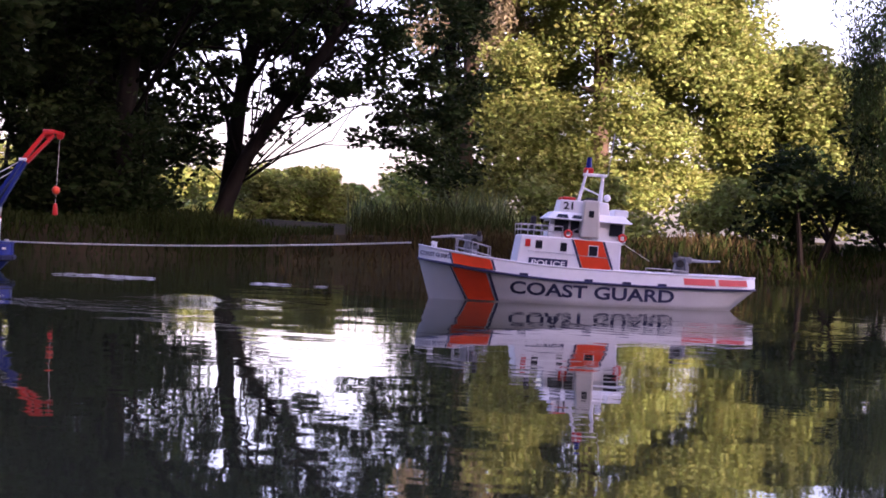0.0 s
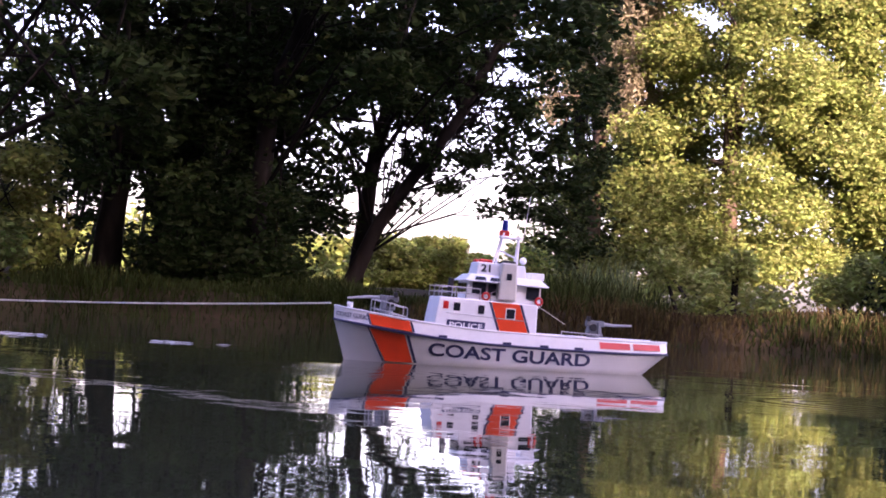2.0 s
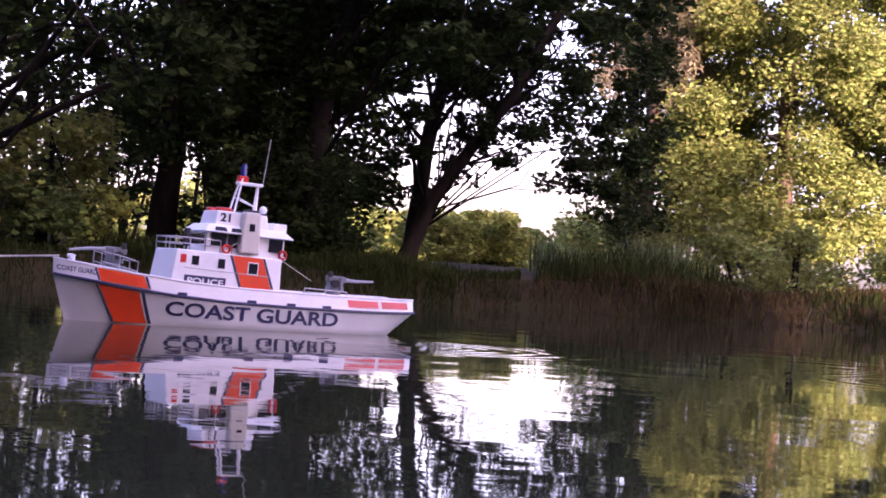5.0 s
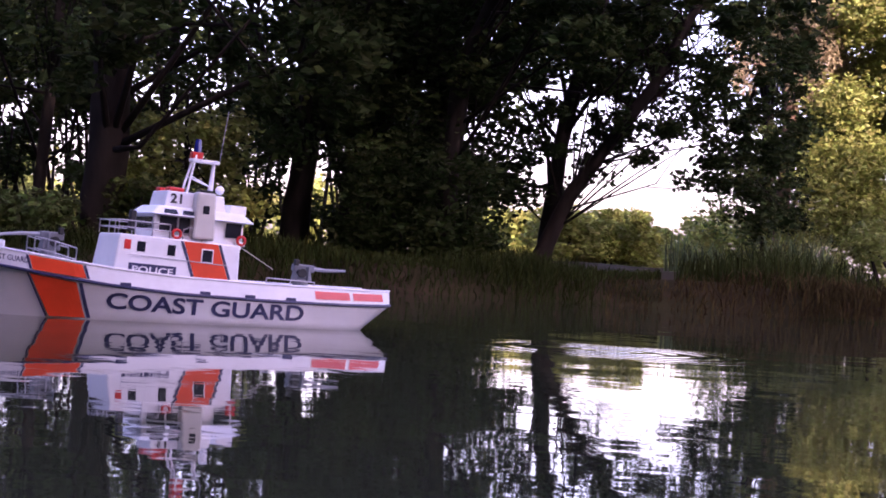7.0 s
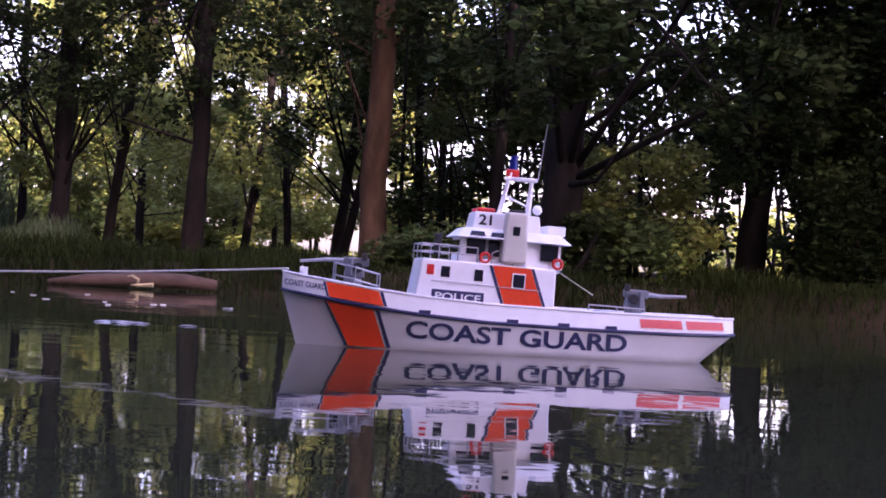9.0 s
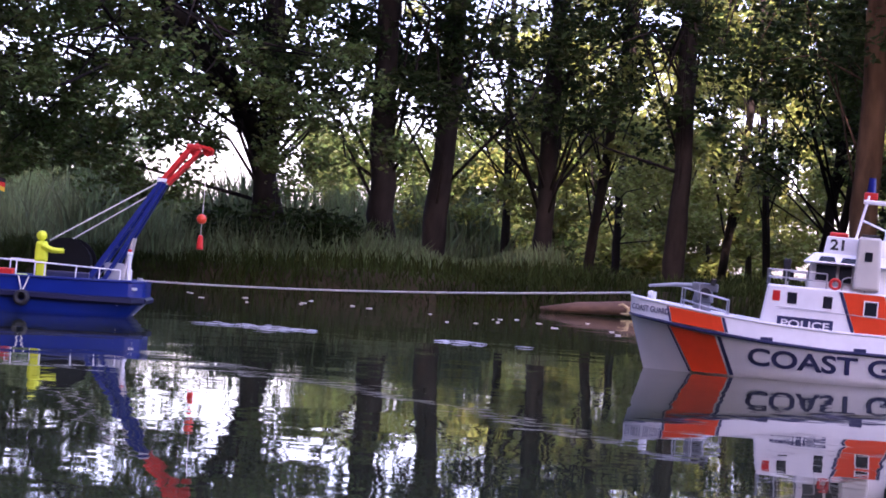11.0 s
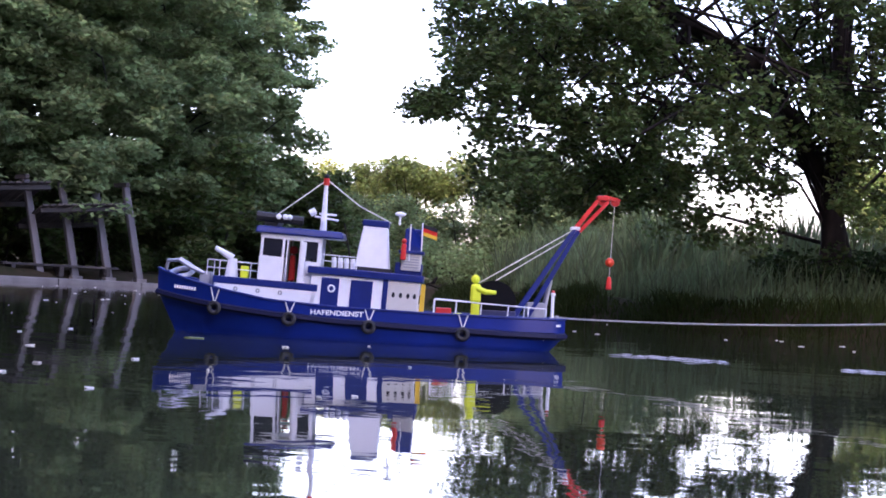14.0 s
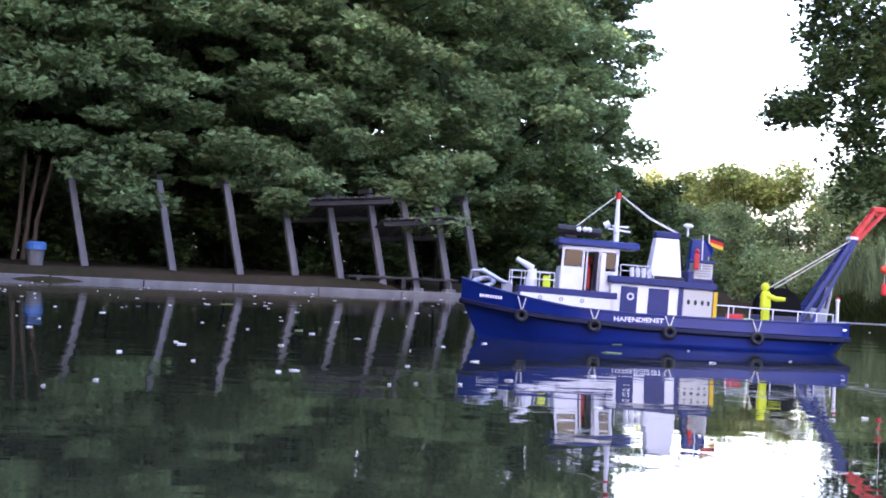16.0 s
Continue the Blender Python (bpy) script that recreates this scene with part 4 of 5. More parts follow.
        part("hand_rail", tube(bmesh.new(), [(0.085, s * 0.118, 0.292), (0.085, s * 0.118, 0.325), (0.07, s * 0.118, 0.333), (0.03, s * 0.118, 0.333), (0.018, s * 0.118, 0.325), (0.018, s * 0.118, 0.292)], 0.0022, 6), M_STEEL, t)
        fn = blk("funnel", (-0.025, s * 0.1 - 0.03, 0.285), (0.057, s * 0.1 + 0.03, 0.445), M_OFFWHITE, t, 0.008, "cream funnel", (0.8, 0.85))
        blk("funnel_vent", (0.005, s * 0.129 - 0.004, 0.372), (0.027, s * 0.129 + 0.001, 0.4), M_GLASS_DARK, fn, 0.001)
        blk("funnel_cap", (-0.009, s * 0.1 - 0.02, 0.443), (0.041, s * 0.1 + 0.02, 0.453), M_BLACK, fn, 0.003)
    for x in (0.186,):
        for y0, y1 in ((-0.085, -0.03), (-0.025, 0.025), (0.03, 0.085)):
            blk("front_window", (x - 0.002, y0, 0.306), (x + 0.003, y1, 0.346), M_GLASS_DARK, wh, 0.001)
    top = blk("number_box", (-0.07, -0.085, 0.383), (0.15, 0.085, 0.44), M_WHITE, t, 0.004, "white box with a number", (0.92, 0.9))
    for s in (1, -1):
        letters_on("number", "21", 0.03, lambda u, v, s=s: Vector((0.106 - s * u, s * 0.084, 0.4 + v)), M_BLACK, top, 1.15, 0.0012)
        blk("light_bar", (0.08, s * 0.05 - 0.022, 0.44), (0.135, s * 0.05 + 0.022, 0.453), M_RED, top, 0.004, "red light bar")
    blk("aft_box", (-0.15, -0.07, 0.384), (-0.09, 0.07, 0.415), M_WHITE, t, 0.004)
    # mast
    mast = part("mast", tube(bmesh.new(), [(-0.035, 0, 0.426), (-0.04, 0, 0.56)], [0.011, 0.006], 8), M_WHITE, t, "white lattice mast")
    for s in (1, -1):
        part("mast_leg", tube(bmesh.new(), [(0.06, s * 0.03, 0.426), (0.03, s * 0.012, 0.575)], 0.004, 6), M_WHITE, mast)
        part("mast_brace", tube(bmesh.new(), [(0.045, s * 0.024, 0.5), (-0.038, 0, 0.47)], 0.0025, 6), M_WHITE, mast)
    blk("mast_head", (-0.055, -0.02, 0.55), (0.045, 0.02, 0.562), M_WHITE, mast, 0.003)
    blk("mast_lamp_base", (0.005, -0.014, 0.562), (0.045, 0.014, 0.585), M_RED, mast, 0.003)
    part("blue_lamp", tube(bmesh.new(), [(0.024, 0, 0.585), (0.024, 0, 0.63)], [0.014, 0.011], 10), M_LAMP_BLUE, mast, "blue lamp glass")
    part("radar_dome", ball(bmesh.new(), (-0.06, 0.03, 0.462), 0.016), M_WHITE, mast)
    part("antenna", tube(bmesh.new(), [(-0.06, 0.0, 0.56), (-0.075, 0.0, 0.74)], 0.0018, 5), M_STEEL, t)
    part("whip_antenna", tube(bmesh.new(), [(-0.1, 0.1, 0.29), (-0.24, 0.14, 0.21)], 0.0014, 5), M_OFFWHITE, t)
    rail("rail", [(0.305, 0.11, 0.292), (0.25, 0.114, 0.292), (0.19, 0.114, 0.292), (0.13, 0.114, 0.292)], 0.045, t, mat=M_STEEL)
    rail("rail", [(0.305, -0.11, 0.292), (0.25, -0.114, 0.292), (0.19, -0.114, 0.292)], 0.045, t, mat=M_STEEL)
    rail("rail", [(0.305, 0.11, 0.292), (0.305, 0.0, 0.292), (0.305, -0.11, 0.292)], 0.045, t, mat=M_STEEL)
    blk("search_light", (0.24, 0.06, 0.292), (0.262, 0.085, 0.36), M_BLACK, t, 0.004)

    def gun(x, z, d):
        g = part("deck_gun", tube(bmesh.new(), [(x, 0, z - 0.1), (x, 0, z - 0.03)], [0.036, 0.026], 14), M_GUN, t, "grey deck gun")
        blk("turret", (x - 0.034, -0.03, z - 0.035), (x + 0.03, 0.03, z + 0.004), M_GUN, g, 0.006, "", (0.8, 0.8))
        blk("breech", (x - 0.045, -0.014, z + 0.0), (x + 0.035, 0.014, z + 0.026), M_GUN, g, 0.004)
        blk("sight", (x - d * 0.03 - 0.008, 0.012, z + 0.02), (x - d * 0.03 + 0.008, 0.03, z + 0.042), M_BLACK, g, 0.003)
        for s in (1, -1):
            blk("shield", (x + d * 0.012 - 0.003, s * 0.03 - 0.012, z - 0.03), (x + d * 0.012 + 0.003, s * 0.03 + 0.012, z + 0.02), M_GUN, g, 0.002)
        part("ammo_drum", tube(bmesh.new(), [(x - d * 0.01, 0.016, z - 0.005), (x - d * 0.01, 0.04, z - 0.005)], 0.016, 12), M_BLACK, g)
        part("barrel", tube(bmesh.new(), [(x + d * 0.03, 0, z + 0.014), (x + d * 0.09, 0, z + 0.012), (x + d * 0.17, 0, z + 0.006 + (0.012 if d < 0 else -0.006))], [0.008, 0.006, 0.0042], 8), M_GREY, g)
    gun(0.5, 0.235, 1)
    gun(-0.405, 0.214, -1)
    for x in (-0.3, -0.345):
        blk("ready_box", (x - 0.017, -0.03, 0.1), (x + 0.017, 0.03, 0.165), M_GUN, t, 0.003)
    for y in (0.05, -0.05):
        rail("rail", [(0.42, y, 0.14), (0.5, y * 1.6, 0.155), (0.56, y, 0.165)], 0.075, t, mat=M_STEEL)
    rail("rail", [(-0.24, 0.09, 0.105), (-0.33, 0.09, 0.105), (-0.42, 0.09, 0.105)], 0.075, t, mat=M_STEEL)
    part("bow_bitt", tube(bmesh.new(), [(0.655, 0, 0.17), (0.655, 0, 0.24)], [0.01, 0.013], 10), M_WHITE, t)
    part("bow_roller", tube(bmesh.new(), [(0.66, -0.02, 0.235), (0.66, 0.02, 0.235)], 0.008, 8), M_WHITE, t)
    return t


def harbour_tug():
    t = thing("harbour_tug", "blue and white model harbour tug towing with a rope", "model boat")
    H = Hull([(-0.92, 0.15, 0.07, 0.15, 0.145, 0.12), (-0.88, 0.19, 0.068, 0.19, 0.145, 0.16), (-0.7, 0.215, 0.068, 0.213, 0.143, 0.2), (-0.3, 0.225, 0.074, 0.222, 0.142, 0.215), (0.1, 0.225, 0.085, 0.222, 0.148, 0.21),
              (0.4, 0.21, 0.103, 0.212, 0.165, 0.18), (0.6, 0.175, 0.122, 0.182, 0.198, 0.13), (0.76, 0.115, 0.145, 0.13, 0.233, 0.07), (0.86, 0.06, 0.162, 0.078, 0.26, 0.028), (0.91, 0.025, 0.172, 0.04, 0.275, 0.008), (0.93, 0.004, 0.176, 0.012, 0.282, 0.002)], 0.1)
    lower = H.mesh(lambda x, r: r * H.at(x)[1] if r >= 0 else r * 0.1, (-0.9, -0.5, 0, 0.25, 0.5, 0.75, 1))
    for v in lower.verts:
        if v.co.x > 0.5:
            v.co.x -= (v.co.x - 0.5) / 0.43 * max(0, 0.18 - v.co.z) * 0.5
    for v in lower.verts:  # counter stern
        if v.co.x < -0.6:
            v.co.x += (-0.6 - v.co.x) / 0.32 * max(0, 0.07 - v.co.z) * 0.9
    part("hull", lower, M_BLUE, t, "blue hull", True)
    part("bulwark", H.mesh(lambda x, r: H.at(x)[1] + (H.at(x)[3] - H.at(x)[1]) * r, (0, 0.5, 1)), M_BLUE, t, "blue bulwark", True)
    xs = np.linspace(-0.92, 0.93, 44)
    for s in (1, -1):
        part("rubbing_strake", tube(bmesh.new(), [(x, s * (H.at(x)[0] + 0.002), H.at(x)[1]) for x in xs], 0.016, 6), M_STRAKE, t, "dark rubbing strake")
        part("bulwark_cap", tube(bmesh.new(), [(x, s * H.at(x)[2], H.at(x)[3]) for x in xs], 0.006, 6), M_BLUE_TRIM, t)
    part("transom_strake", tube(bmesh.new(), [(-0.922, -0.15, 0.07), (-0.922, 0.15, 0.07)], 0.014, 6), M_STRAKE, t)
    part("transom_cap", tube(bmesh.new(), [(-0.922, -0.15, 0.145), (-0.922, 0.15, 0.145)], 0.006, 6), M_BLUE_TRIM, t)
    bm = bmesh.new()
    for a, b in zip(xs, xs[1:]):
        bm.faces.new([bm.verts.new(p) for p in ((a, -H.at(a)[0] + 0.004, H.at(a)[1] + 0.03), (b, -H.at(b)[0] + 0.004, H.at(b)[1] + 0.03), (b, H.at(b)[0] - 0.004, H.at(b)[1] + 0.03), (a, H.at(a)[0] - 0.004, H.at(a)[1] + 0.03))])
    bmesh.ops.remove_doubles(bm, verts=bm.verts, dist=0.0005)
    part("deck", bm, M_DECK, t)
    for s in (1, -1):
        letters_on("hull_lettering", "HAFENDIENST", 0.021, lambda u, v, s=s: Vector((0.095 - s * u, s * (H.side(0.095 - s * u, 0.125) + 0.003), 0.112 + v)), M_WHITE, t, 1.2, 0.0009, "white letters")
        for k in range(9):
            x = 0.84 - k * 0.012
            blk("name_bar", (x - 0.005, s * (H.side(x, 0.2) + 0.001) - 0.003, 0.196 - k * 0.001), (x + 0.003, s * (H.side(x, 0.2) + 0.001) + 0.003, 0.211 - k * 0.001), M_WHITE, t, 0.0005)
        blk("name_bar", (-0.9, s * 0.178 - 0.004, 0.112), (-0.865, s * 0.184 + 0.004, 0.122), M_WHITE, t, 0.0005)
        for x in (0.645, 0.304, -0.05, -0.465):
            y, z = s * (H.side(x, H.at(x)[1]) + 0.022), H.at(x)[1] - 0.012
            tyre = part("tyre_fender", ring(bmesh.new(), (x, y, z), (0.1, 1, 0.1), 0.022, 0.011), M_BLACK, t, "small black tyre fender on ropes")
            for dx in (-0.02, 0.02):
                part("fender_rope", tube(bmesh.new(), [(x, y, z + 0.02), (x + dx, s * (H.at(x)[2] + 0.007), H.at(x)[3])], 0.003, 5), M_ROPE, tyre)
    # fore house and wheelhouse
    fore = blk("fore_house", (0.2, -0.15, 0.12), (0.66, 0.15, 0.232), M_WHITE, t, 0.006, "low white house with a blue top band")
    blk("top_band", (0.195, -0.154, 0.205), (0.665, 0.154, 0.236), M_BLUE_TRIM, fore, 0.003)
    for s in (1, -1):
        for x in (0.56, 0.46, 0.36):
            part("porthole", ring(bmesh.new(), (x, s * 0.151, 0.185), (0, 1, 0), 0.007, 0.003), M_GREY, fore)
    wh = thing("wheelhouse", "", "")
    wh.parent = t
    x0, x1, y, z0, z1 = 0.2, 0.47, 0.11, 0.236, 0.445
    for s in (1, -1):
        for xa, xb in ((x1 - 0.012, x1), (0.36, 0.372), (0.345, 0.352), (0.28, 0.295), (x0, x0 + 0.012)):
            blk("wall_post", (xa, s * y - 0.006, z0), (xb, s * y + 0.006, z1), M_WHITE, wh, 0.002)
        blk("wall_panel", (0.37, s * y - 0.005, z0), (x1 - 0.01, s * y + 0.005, 0.345), M_WHITE, wh, 0.002)
        blk("wall_panel", (x0 + 0.01, s * y - 0.005, z0), (0.285, s * y + 0.005, 0.335), M_WHITE, wh, 0.002)
        blk("side_window", (0.374, s * y - 0.002, 0.347), (x1 - 0.014, s * y + 0.002, 0.425), M_GLASS_DARK, wh, 0.001)
        blk("side_window", (x0 + 0.014, s * y - 0.002, 0.345), (0.278, s * y + 0.002, 0.425), M_GLASS_DARK, wh, 0.001)
        blk("lintel", (x0, s * y - 0.006, 0.425), (x1, s * y + 0.006, z1), M_WHITE, wh, 0.002)
        blk("open_door", (0.262, s * (y + 0.015) - 0.004, z0), (0.285, s * (y + 0.015) + 0.03, 0.42), M_WHITE, wh, 0.002, "open white door")
    blk("front_wall", (x1 - 0.008, -y, z0), (x1 + 0.004, y, 0.34), M_WHITE, wh, 0.002)
    blk("back_wall", (x0 - 0.004, -y, z0), (x0 + 0.006, y, z1), M_WHITE, wh, 0.002)
    for ya, yb in ((-0.1, -0.04), (-0.032, 0.032), (0.04, 0.1)):
        blk("front_window", (x1 - 0.004, ya, 0.345), (x1 + 0.002, yb, 0.428), M_GLASS_DARK, wh, 0.001)
    blk("front_lintel", (x1 - 0.008, -y, 0.428), (x1 + 0.004, y, z1), M_WHITE, wh, 0.002)
    blk("console", (0.39, -0.08, z0), (0.44, 0.08, 0.34), M_DARK_WOOD, wh, 0.003)
    blk("wheelhouse_roof", (0.1, -0.135, 0.447), (0.5, 0.135, 0.48), M_BLUE_TRIM, t, 0.008, "blue wheelhouse roof", (0.96, 0.9))
    part("helm_doll", ball(box(bmesh.new(), (0.315, -0.02, 0.24), (0.345, 0.025, 0.36), 0.008, (0.8, 0.8)), (0.33, 0, 0.382), 0.02), M_RED, t, "plain dark red helmsman doll")
    # roof gear
    part("life_raft", tube(bmesh.new(), [(0.43, 0.1, 0.51), (0.43, -0.1, 0.51)], [0.034, 0.034], 12), M_BLACK, t, "black rolled raft on the roof")
    for x in (0.3, 0.46):
        part("roof_rack", tube(bmesh.new(), [(x, 0.1, 0.48), (x, 0.1, 0.53)], 0.004, 6), M_BLACK, t)
    part("rolled_tarp", tube(bmesh.new(), [(0.5, 0.1, 0.522), (0.29, 0.1, 0.514)], [0.022, 0.02], 8), M_BLACK, t)
    for x in (0.4, 0.37, 0.35):
        part("flood_lamp", ball(bmesh.new(), (x, 0.118, 0.525), 0.013), M_WHITE, t)
    mast = part("mast", tube(bmesh.new(), [(0.205, 0, 0.47), (0.21, 0, 0.68), (0.21, 0, 0.72)], [0.016, 0.009, 0.008], 10), M_WHITE, t, "white signal mast")
    part("cross_arm", tube(bmesh.new(), [(0.25, 0.0, 0.545), (0.14, 0.0, 0.535)], 0.005, 6), M_WHITE, mast)
    part("cross_arm", tube(bmesh.new(), [(0.21, -0.07, 0.53), (0.21, 0.07, 0.53)], 0.005, 6), M_WHITE, mast)
    part("cross_arm", tube(bmesh.new(), [(0.21, -0.035, 0.6), (0.21, 0.035, 0.6)], 0.004, 6), M_WHITE, mast)
    part("radar", tube(bmesh.new(), [(0.27, 0.02, 0.555), (0.245, 0.02, 0.57)], [0.016, 0.016], 10), M_WHITE, mast)
    blk("radar_scanner", (0.15, -0.008, 0.553), (0.23, 0.008, 0.563), M_WHITE, mast, 0.003)
    part("mast_lamp", tube(bmesh.new(), [(0.21, 0, 0.69), (0.21, 0, 0.722)], 0.014, 10), M_RED, mast, "red mast lamp")
    part("mast_light", ball(bmesh.new(), (0.21, 0, 0.732), 0.011), M_BLACK, mast)
    part("stay_wire", tube(bmesh.new(), [(0.215, 0, 0.71), (0.42, 0.05, 0.53)], 0.0028, 5), M_ROPE, mast)
    for s in (1, -1):
        part("stay_wire", tube(bmesh.new(), [(0.205, 0, 0.715), (0.05, s * 0.02, 0.61), (-0.1, s * 0.03, 0.545)], 0.0028, 5), M_ROPE, mast)
    # main deckhouse
    dh = blk("deckhouse", (-0.26, -0.15, 0.12), (0.23, 0.15, 0.285), M_WHITE, t, 0.005, "white deckhouse")
    blk("deckhouse_roof", (-0.272, -0.165, 0.285), (0.245, 0.165, 0.318), M_BLUE_TRIM, dh, 0.004, "blue edged roof")
    for s in (1, -1):
        for xa, xb in ((0.1, 0.18), (-0.05, 0.048)):
            blk("door", (xa, s * 0.15 - 0.004, 0.135), (xb, s * 0.15 + 0.004, 0.272), M_BLUE_TRIM, dh, 0.002, "blue door")
        blk("corner_band", (-0.118, s * 0.15 - 0.003, 0.12), (-0.095, s * 0.15 + 0.003, 0.285), M_BLUE_TRIM, dh, 0.001)
        part("porthole", ring(bmesh.new(), (0.133, s * 0.155, 0.225), (0, 1, 0), 0.014, 0.004), M_WHITE, dh)
    for s in (1, -1):
        blk("aft_panel", (-0.258, s * 0.15 - 0.004, 0.125), (-0.12, s * 0.15 + 0.004, 0.28), M_OFFWHITE, dh, 0.002, "cream panel with oval ports")
        for x in (-0.145, -0.178, -0.211, -0.24):
            part("oval_port", ball(bmesh.new(), (x, s * 0.154, 0.222), 0.0075, (1, 0.3, 1.7)), M_GLASS_DARK, dh)
    for yy in (0.09, 0.0, -0.09):
        part("porthole", ball(bmesh.new(), (-0.26, yy, 0.21), 0.016, (0.3, 1, 1.2)), M_GLASS_DARK, dh)
    rail("rail", [(0.19, 0.155, 0.318), (0.11, 0.155, 0.318), (0.03, 0.155, 0.318)], 0.055, t)
    for k in range(4):
        part("gas_bottle", tube(bmesh.new(), [(0.13 - 0.028 * k, 0.135, 0.32), (0.135 - 0.028 * k, 0.135, 0.365)], 0.011, 8), M_WHITE, t)
    fun = blk("funnel", (-0.115, -0.07, 0.318), (0.045, 0.09, 0.52), M_WHITE, t, 0.006, "white funnel with a blue cap", (0.7, 0.75))
    blk("funnel_cap", (-0.095, -0.055, 0.52), (0.025, 0.075, 0.55), M_BLUE_TRIM, fun, 0.005)
    blk("funnel_base", (-0.125, -0.08, 0.316), (0.055, 0.1, 0.335), M_BLACK, fun, 0.003)
    blk("aft_pod", (-0.262, -0.1, 0.318), (-0.14, 0.105, 0.37), M_BLUE_TRIM, t, 0.004)
    blk("louvre_box", (-0.255, -0.06, 0.335), (-0.165, 0.115, 0.412), M_OFFWHITE, t, 0.004, "pale grey louvred box")
    for k in range(5):
        blk("louvre", (-0.245, 0.114, 0.348 + k * 0.012), (-0.175, 0.118, 0.354 + k * 0.012), M_GREY, t, 0.0005)
    blk("pod_roof", (-0.265, -0.07, 0.412), (-0.15, 0.125, 0.426), M_BLUE_TRIM, t, 0.003)
    blk("second_funnel", (-0.25, -0.13, 0.38), (-0.16, -0.03, 0.53), M_BLUE_TRIM, t, 0.006, "", (0.8, 0.8))
    part("horn_set", ball(tube(bmesh.new(), [(-0.14, 0, 0.54), (-0.14, 0, 0.585)], 0.005, 6), (-0.14, 0, 0.59), 0.016, (1.6, 1, 0.7)), M_WHITE, t)
    part("deck_doll", ball(box(bmesh.new(), (-0.185, 0.115, 0.38), (-0.16, 0.14, 0.455), 0.006, (0.9, 0.8)), (-0.172, 0.128, 0.466), 0.012), M_RED, t, "plain red crew doll")
    # flags
    part("flag_staff", tube(bmesh.new(), [(-0.2, 0.12, 0.38), (-0.195, 0.12, 0.545)], 0.003, 6), M_WHITE, t)
    part("flag_staff", tube(bmesh.new(), [(-0.25, 0.0, 0.43), (-0.245, 0.0, 0.56)], 0.003, 6), M_WHITE, t)
    plate("blue_flag", [(-0.2, 0.122, 0.535), (-0.245, 0.128, 0.49), (-0.245, 0.124, 0.44), (-0.2, 0.122, 0.455)], 0.002, M_BLUE, t, "hanging blue flag")
    for k, mat in enumerate((M_BLACK, M_RED, M_GOLD)):
        plate("flag_band", [(-0.247, 0, 0.553 - k * 0.016), (-0.315, 0.012, 0.538 - k * 0.018), (-0.315, 0.012, 0.52 - k * 0.018), (-0.247, 0, 0.537 - k * 0.016)], 0.002, mat, t)
    # foredeck
    rail("rail", [(0.7, 0.11, 0.236), (0.64, 0.14, 0.236), (0.57, 0.15, 0.236), (0.5, 0.15, 0.236)], 0.07, t)
    rail("rail", [(0.7, -0.11, 0.236), (0.64, -0.14, 0.236), (0.5, -0.15, 0.236)], 0.07, t)
    part("water_cannon", tube(bmesh.new(), [(0.6, 0.03, 0.32), (0.68, 0.05, 0.362)], [0.018, 0.01], 10), M_WHITE, t, "white water cannon")
    part("cannon_base", tube(bmesh.new(), [(0.6, 0.03, 0.236), (0.6, 0.03, 0.32)], [0.03, 0.02], 10), M_WHITE, t)
    blk("yellow_box", (0.515, 0.08, 0.236), (0.55, 0.12, 0.29), M_YELLOW, t, 0.004, "neon yellow box")
    part("hose_coil", ring(bmesh.new(), (0.83, 0, 0.235), (0.2, 0.4, 1), 0.05, 0.012), M_STEEL, t, "coiled grey hose")
    part("hose_arch", tube(bmesh.new(), [(0.9, 0.02, 0.24), (0.89, 0.03, 0.285), (0.84, 0.04, 0.29), (0.78, 0.04, 0.26), (0.72, 0.05, 0.24)], 0.009, 8), M_STEEL, t)
    part("anchor_boom", tube(bmesh.new(), [(0.84, 0.02, 0.3), (0.7, 0.03, 0.23)], 0.006, 6), M_STEEL, t)
    blk("windlass", (0.69, -0.04, 0.17), (0.74, 0.05, 0.25), M_GREY, t, 0.006)
    # aft deck
    pts = [(-0.33, 0.2, 0.1), (-0.43, 0.205, 0.1), (-0.54, 0.205, 0.1), (-0.66, 0.2, 0.1), (-0.75, 0.195, 0.1), (-0.83, 0.185, 0.1)]
    for s in (1, -1):
        rail("rail", [(p[0], s * p[1], p[2] - 0.02) for p in pts], 0.14, t, 0.003)
    winch = part("winch_drum", tube(bmesh.new(), [(-0.6, -0.08, 0.205), (-0.6, 0.08, 0.205)], 0.085, 24), M_DRUM, t, "black winch drum")
    for s in (1, -1):
        part("drum_flange", tube(bmesh.new(), [(-0.6, s * 0.08, 0.205), (-0.6, s * 0.09, 0.205)], 0.1, 28), M_DRUM, winch)
    blk("winch_bed", (-0.7, -0.1, 0.1), (-0.5, 0.1, 0.17), M_NAVY, t, 0.004)
    doll = box(bmesh.new(), (-0.535, 0.13, 0.1), (-0.497, 0.165, 0.2), 0.008)
    box(doll, (-0.54, 0.125, 0.2), (-0.49, 0.172, 0.285), 0.012, (0.9, 0.8))
    ball(doll, (-0.512, 0.148, 0.305), 0.021, seg=10)
    tube(doll, [(-0.52, 0.165, 0.265), (-0.56, 0.172, 0.25), (-0.605, 0.165, 0.25)], [0.013, 0.012, 0.009], 8)
    part("deck_worker_doll", doll, M_YELLOW, t, "plain doll in neon yellow overalls")
